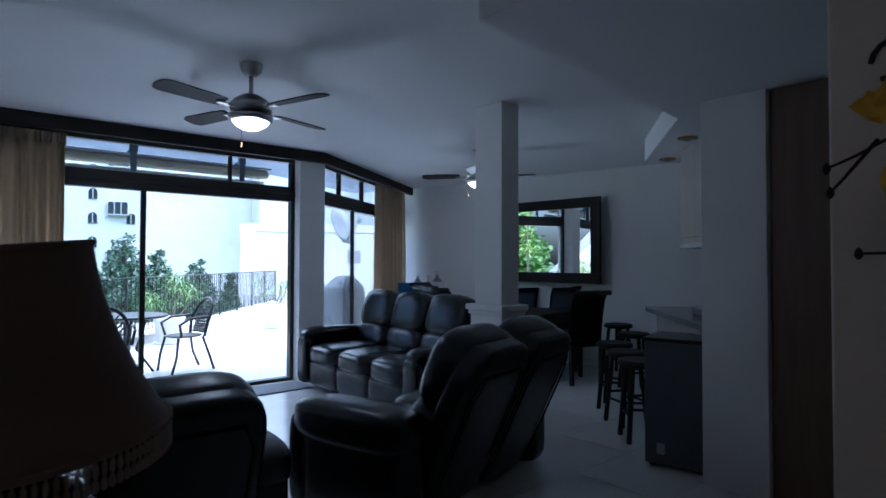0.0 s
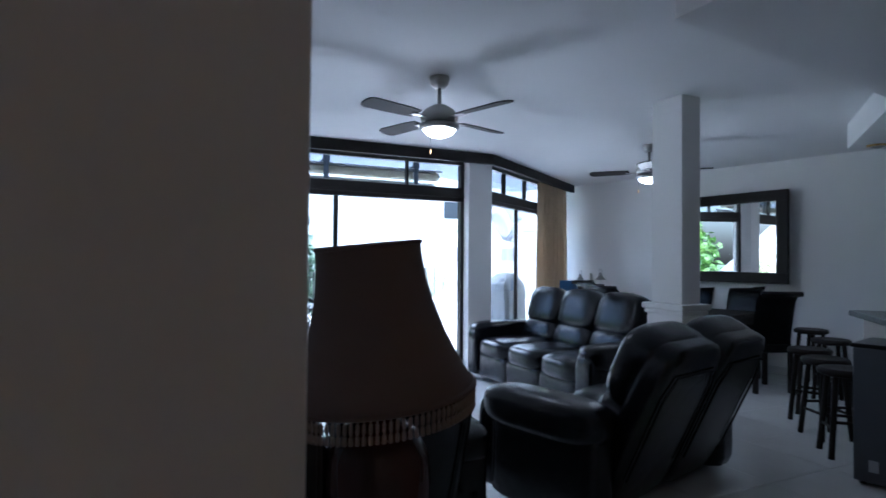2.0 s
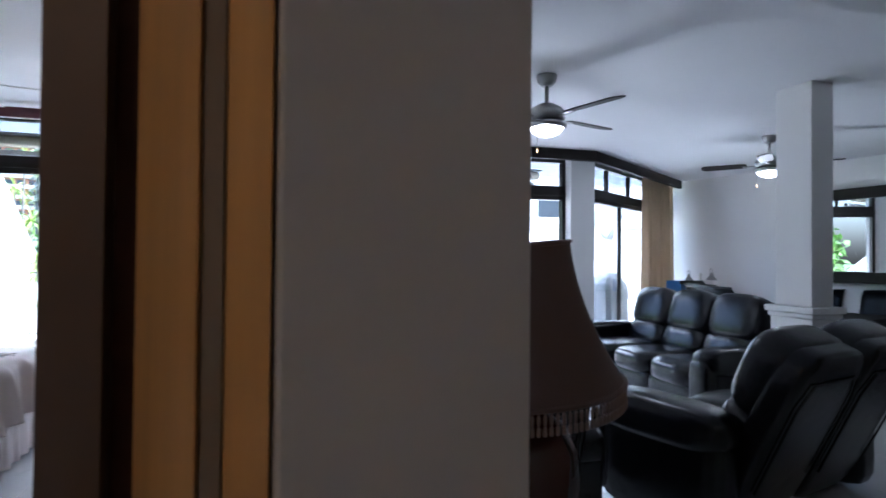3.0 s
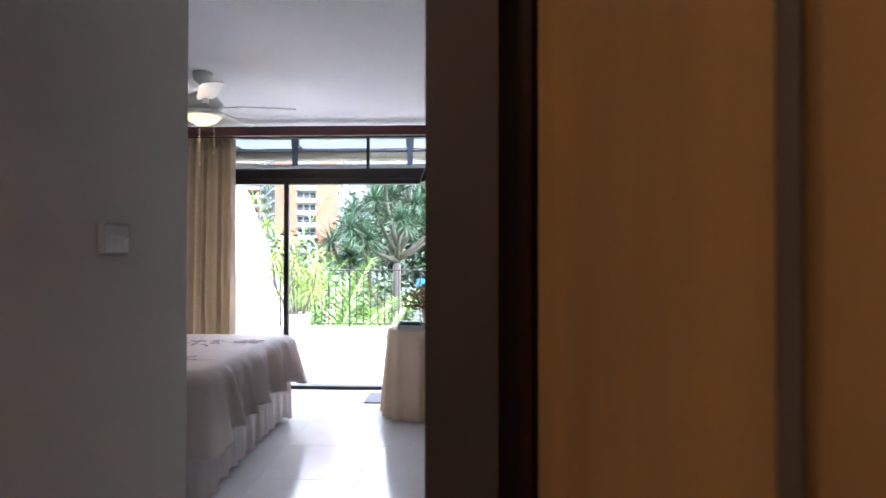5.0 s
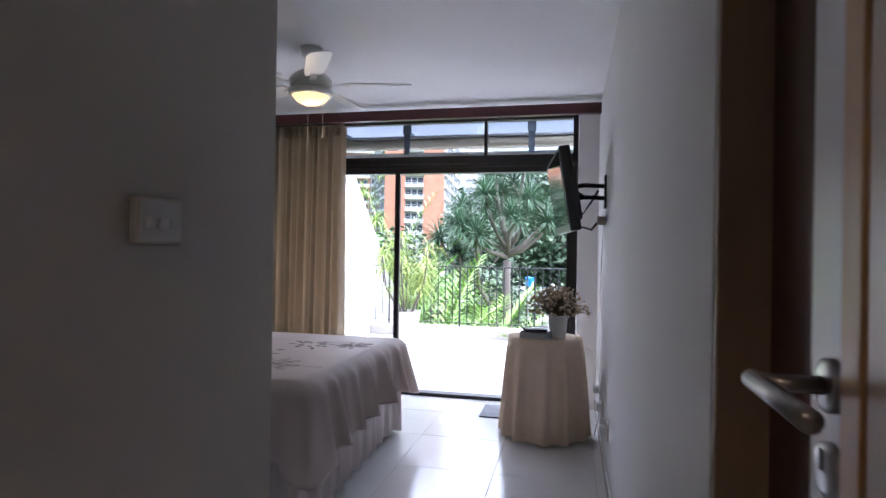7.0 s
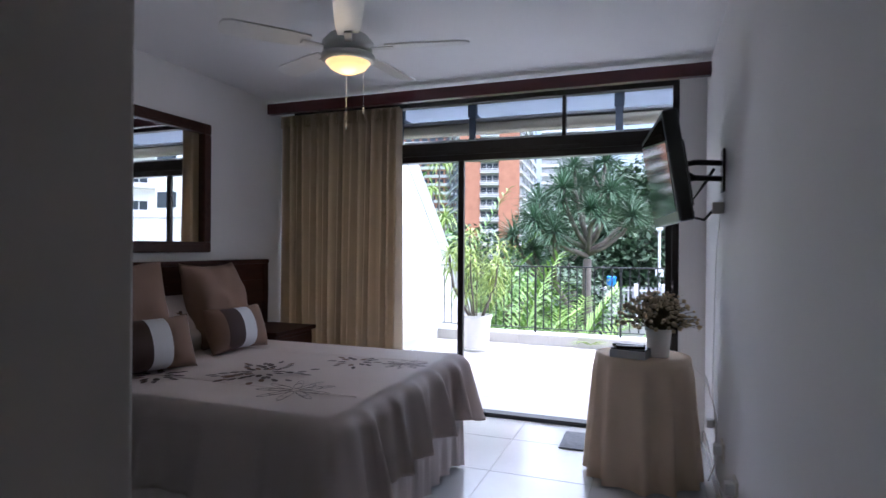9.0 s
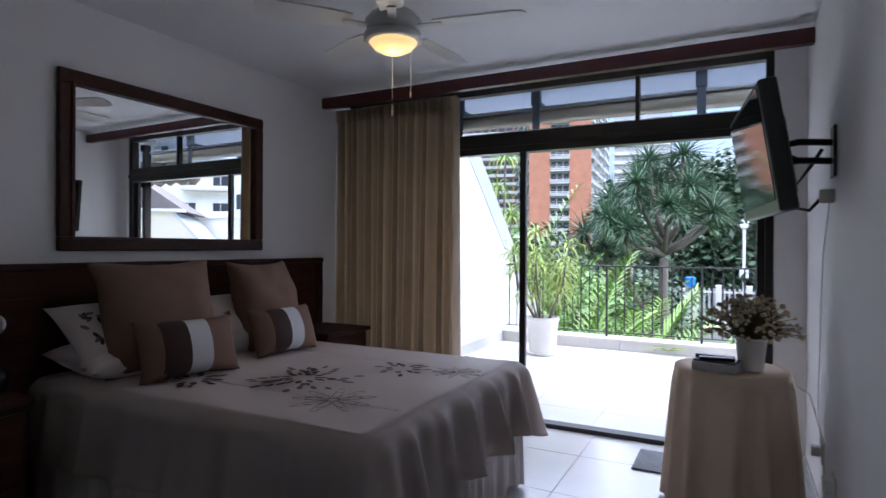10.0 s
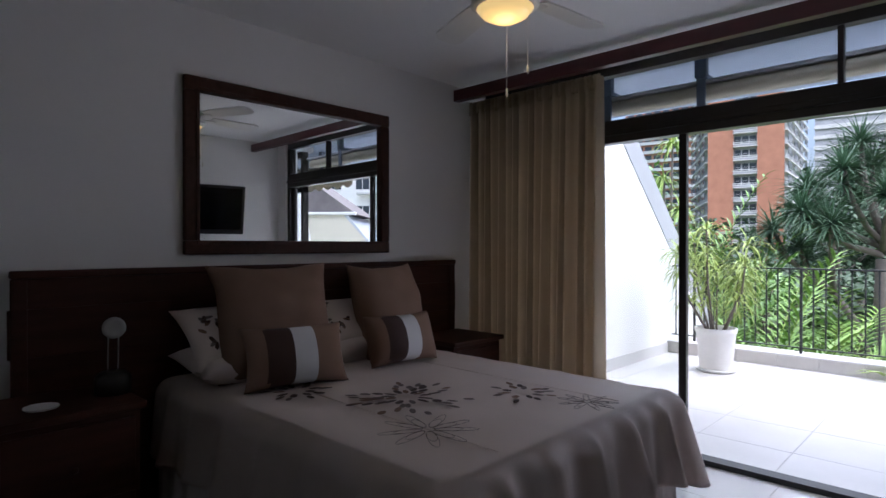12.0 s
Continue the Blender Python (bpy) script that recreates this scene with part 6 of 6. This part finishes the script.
part("mount", tube([(0, 0.02, -0.0), (0.25, 0.25, -0.25), (0.6, 0.35, -0.3)], 0.02, 8), GALV, ds)
pw = bmesh.new()
for off in (0.0, 0.16):
    pw.faces.new([pw.verts.new((5.7 + 2.3 * k + off, 8.45 + 3.8 * k - 0.6 * off, z)) for k, z in ((0, -0.3), (0.84, -0.3), (0.84, 1.6), (0.7, 3.1), (0, 3.1))])
bmesh.ops.bridge_loops(pw, edges=pw.edges[:])
single("patio_wall", pw, OUTWALL, "white plastered patio side wall with a sloping top", "wall", kind="structure")
nb = thing("house", (12.9, 17.9, 0), -42, "cream neighbouring house with a steep grey tiled roof", "house")


def slab(poly, y0, y1):
    """A mass with an upright outline (x, z) that runs from y0 to y1."""
    bm = bmesh.new()
    for y in (y0, y1):
        bm.faces.new([bm.verts.new((x, y, z)) for x, z in poly])
    bmesh.ops.bridge_loops(bm, edges=bm.edges[:])
    return bm


part("wall", slab([(0, -3), (8, -3), (8, 2.72), (1.08, 2.72), (0, 1.5)], 0, 5), CREAMWALL, nb)
part("roof", slab([(0.62, 2.76), (8.3, 2.76), (8.3, 6.0), (5.2, 6.0)], 0.25, 5.2), ROOFTILE, nb)
part("gutter", box(0.6, -0.12, 2.70, 8.3, 0.24, 2.83, 0.03), WHITEMETAL, nb, "white gutter")
part("coping", slab([(-0.12, 1.42), (0.0, 1.42), (1.1, 2.66), (0.98, 2.7)], -0.05, 5.05), GALV, nb)
far = thing("apartment_building", (38, 42, -6), -42, "pale grey apartment block with rows of windows", "building")
part("wall", box(0, 0, 0, 16, 12, 19, 0.05), OUTWALL, far)
for s in range(6):
    part("balcony_slab", box(-0.1, -0.9, 3.05 * s + 0.5, 5.0, 0, 3.05 * s + 0.7, 0.02), CONCRETE, far)
    for q in range(5):
        w = part("window", box(0.8 + 3.0 * q, -0.06, 3.05 * s + 1.1, 2.2 + 3.0 * q, 0.03, 3.05 * s + 2.4), FARGLASS, far)
        part("window_frame", box(1.46 + 3.0 * q, -0.09, 3.05 * s + 1.1, 1.54 + 3.0 * q, -0.05, 3.05 * s + 2.4), CONCRETE, w)


# ---- floor tiles ----
def tile_mesh(name, size, material):
    bm = box(-size / 2, -size / 2, -0.004, size / 2, size / 2, 0.0, 0.0015, seg=1)
    me = bpy.data.meshes.new(name)
    bm.to_mesh(me)
    bm.free()
    me.materials.append(material)
    return me


inner = tile_mesh("tile", 0.597, TILE)
for i in range(-4, 16):
    for j in range(-9, 6):
        x, y = -1.95 + 0.6 * (i + 0.5), 4.965 + 0.6 * (j + 0.5)
        if -4.3 < x < east(y) + 0.1 and y < (6.0 if x < -0.5 else 6.4 if x < 3.0 else 6.4 + (x - 3.0) * 0.7):
            t = new("tile", inner)
            t.location = (x, y, 0.0)
            t.parent = floor
outer = tile_mesh("terrace_tile", 0.597, OUTTILE)
for i in range(-1, 22):
    for j in range(0, 19):
        x, y = -4.14 + 0.6 * i, 6.42 + 0.6 * j
        lim = 9.75 if x < 0.9 else 9.7 + (x - 0.9) * 0.95 if x < 2.78 else 11.5 + (x - 2.78) * 1.2
        low = 6.2 if x < -0.5 else 6.6 if x < 3.1 else 6.6 + (x - 3.1) * 0.72
        if low < y < lim and x < 7.6:
            t = new("tile", outer)
            t.location = (x, y, -0.03)
            t.parent = terrace
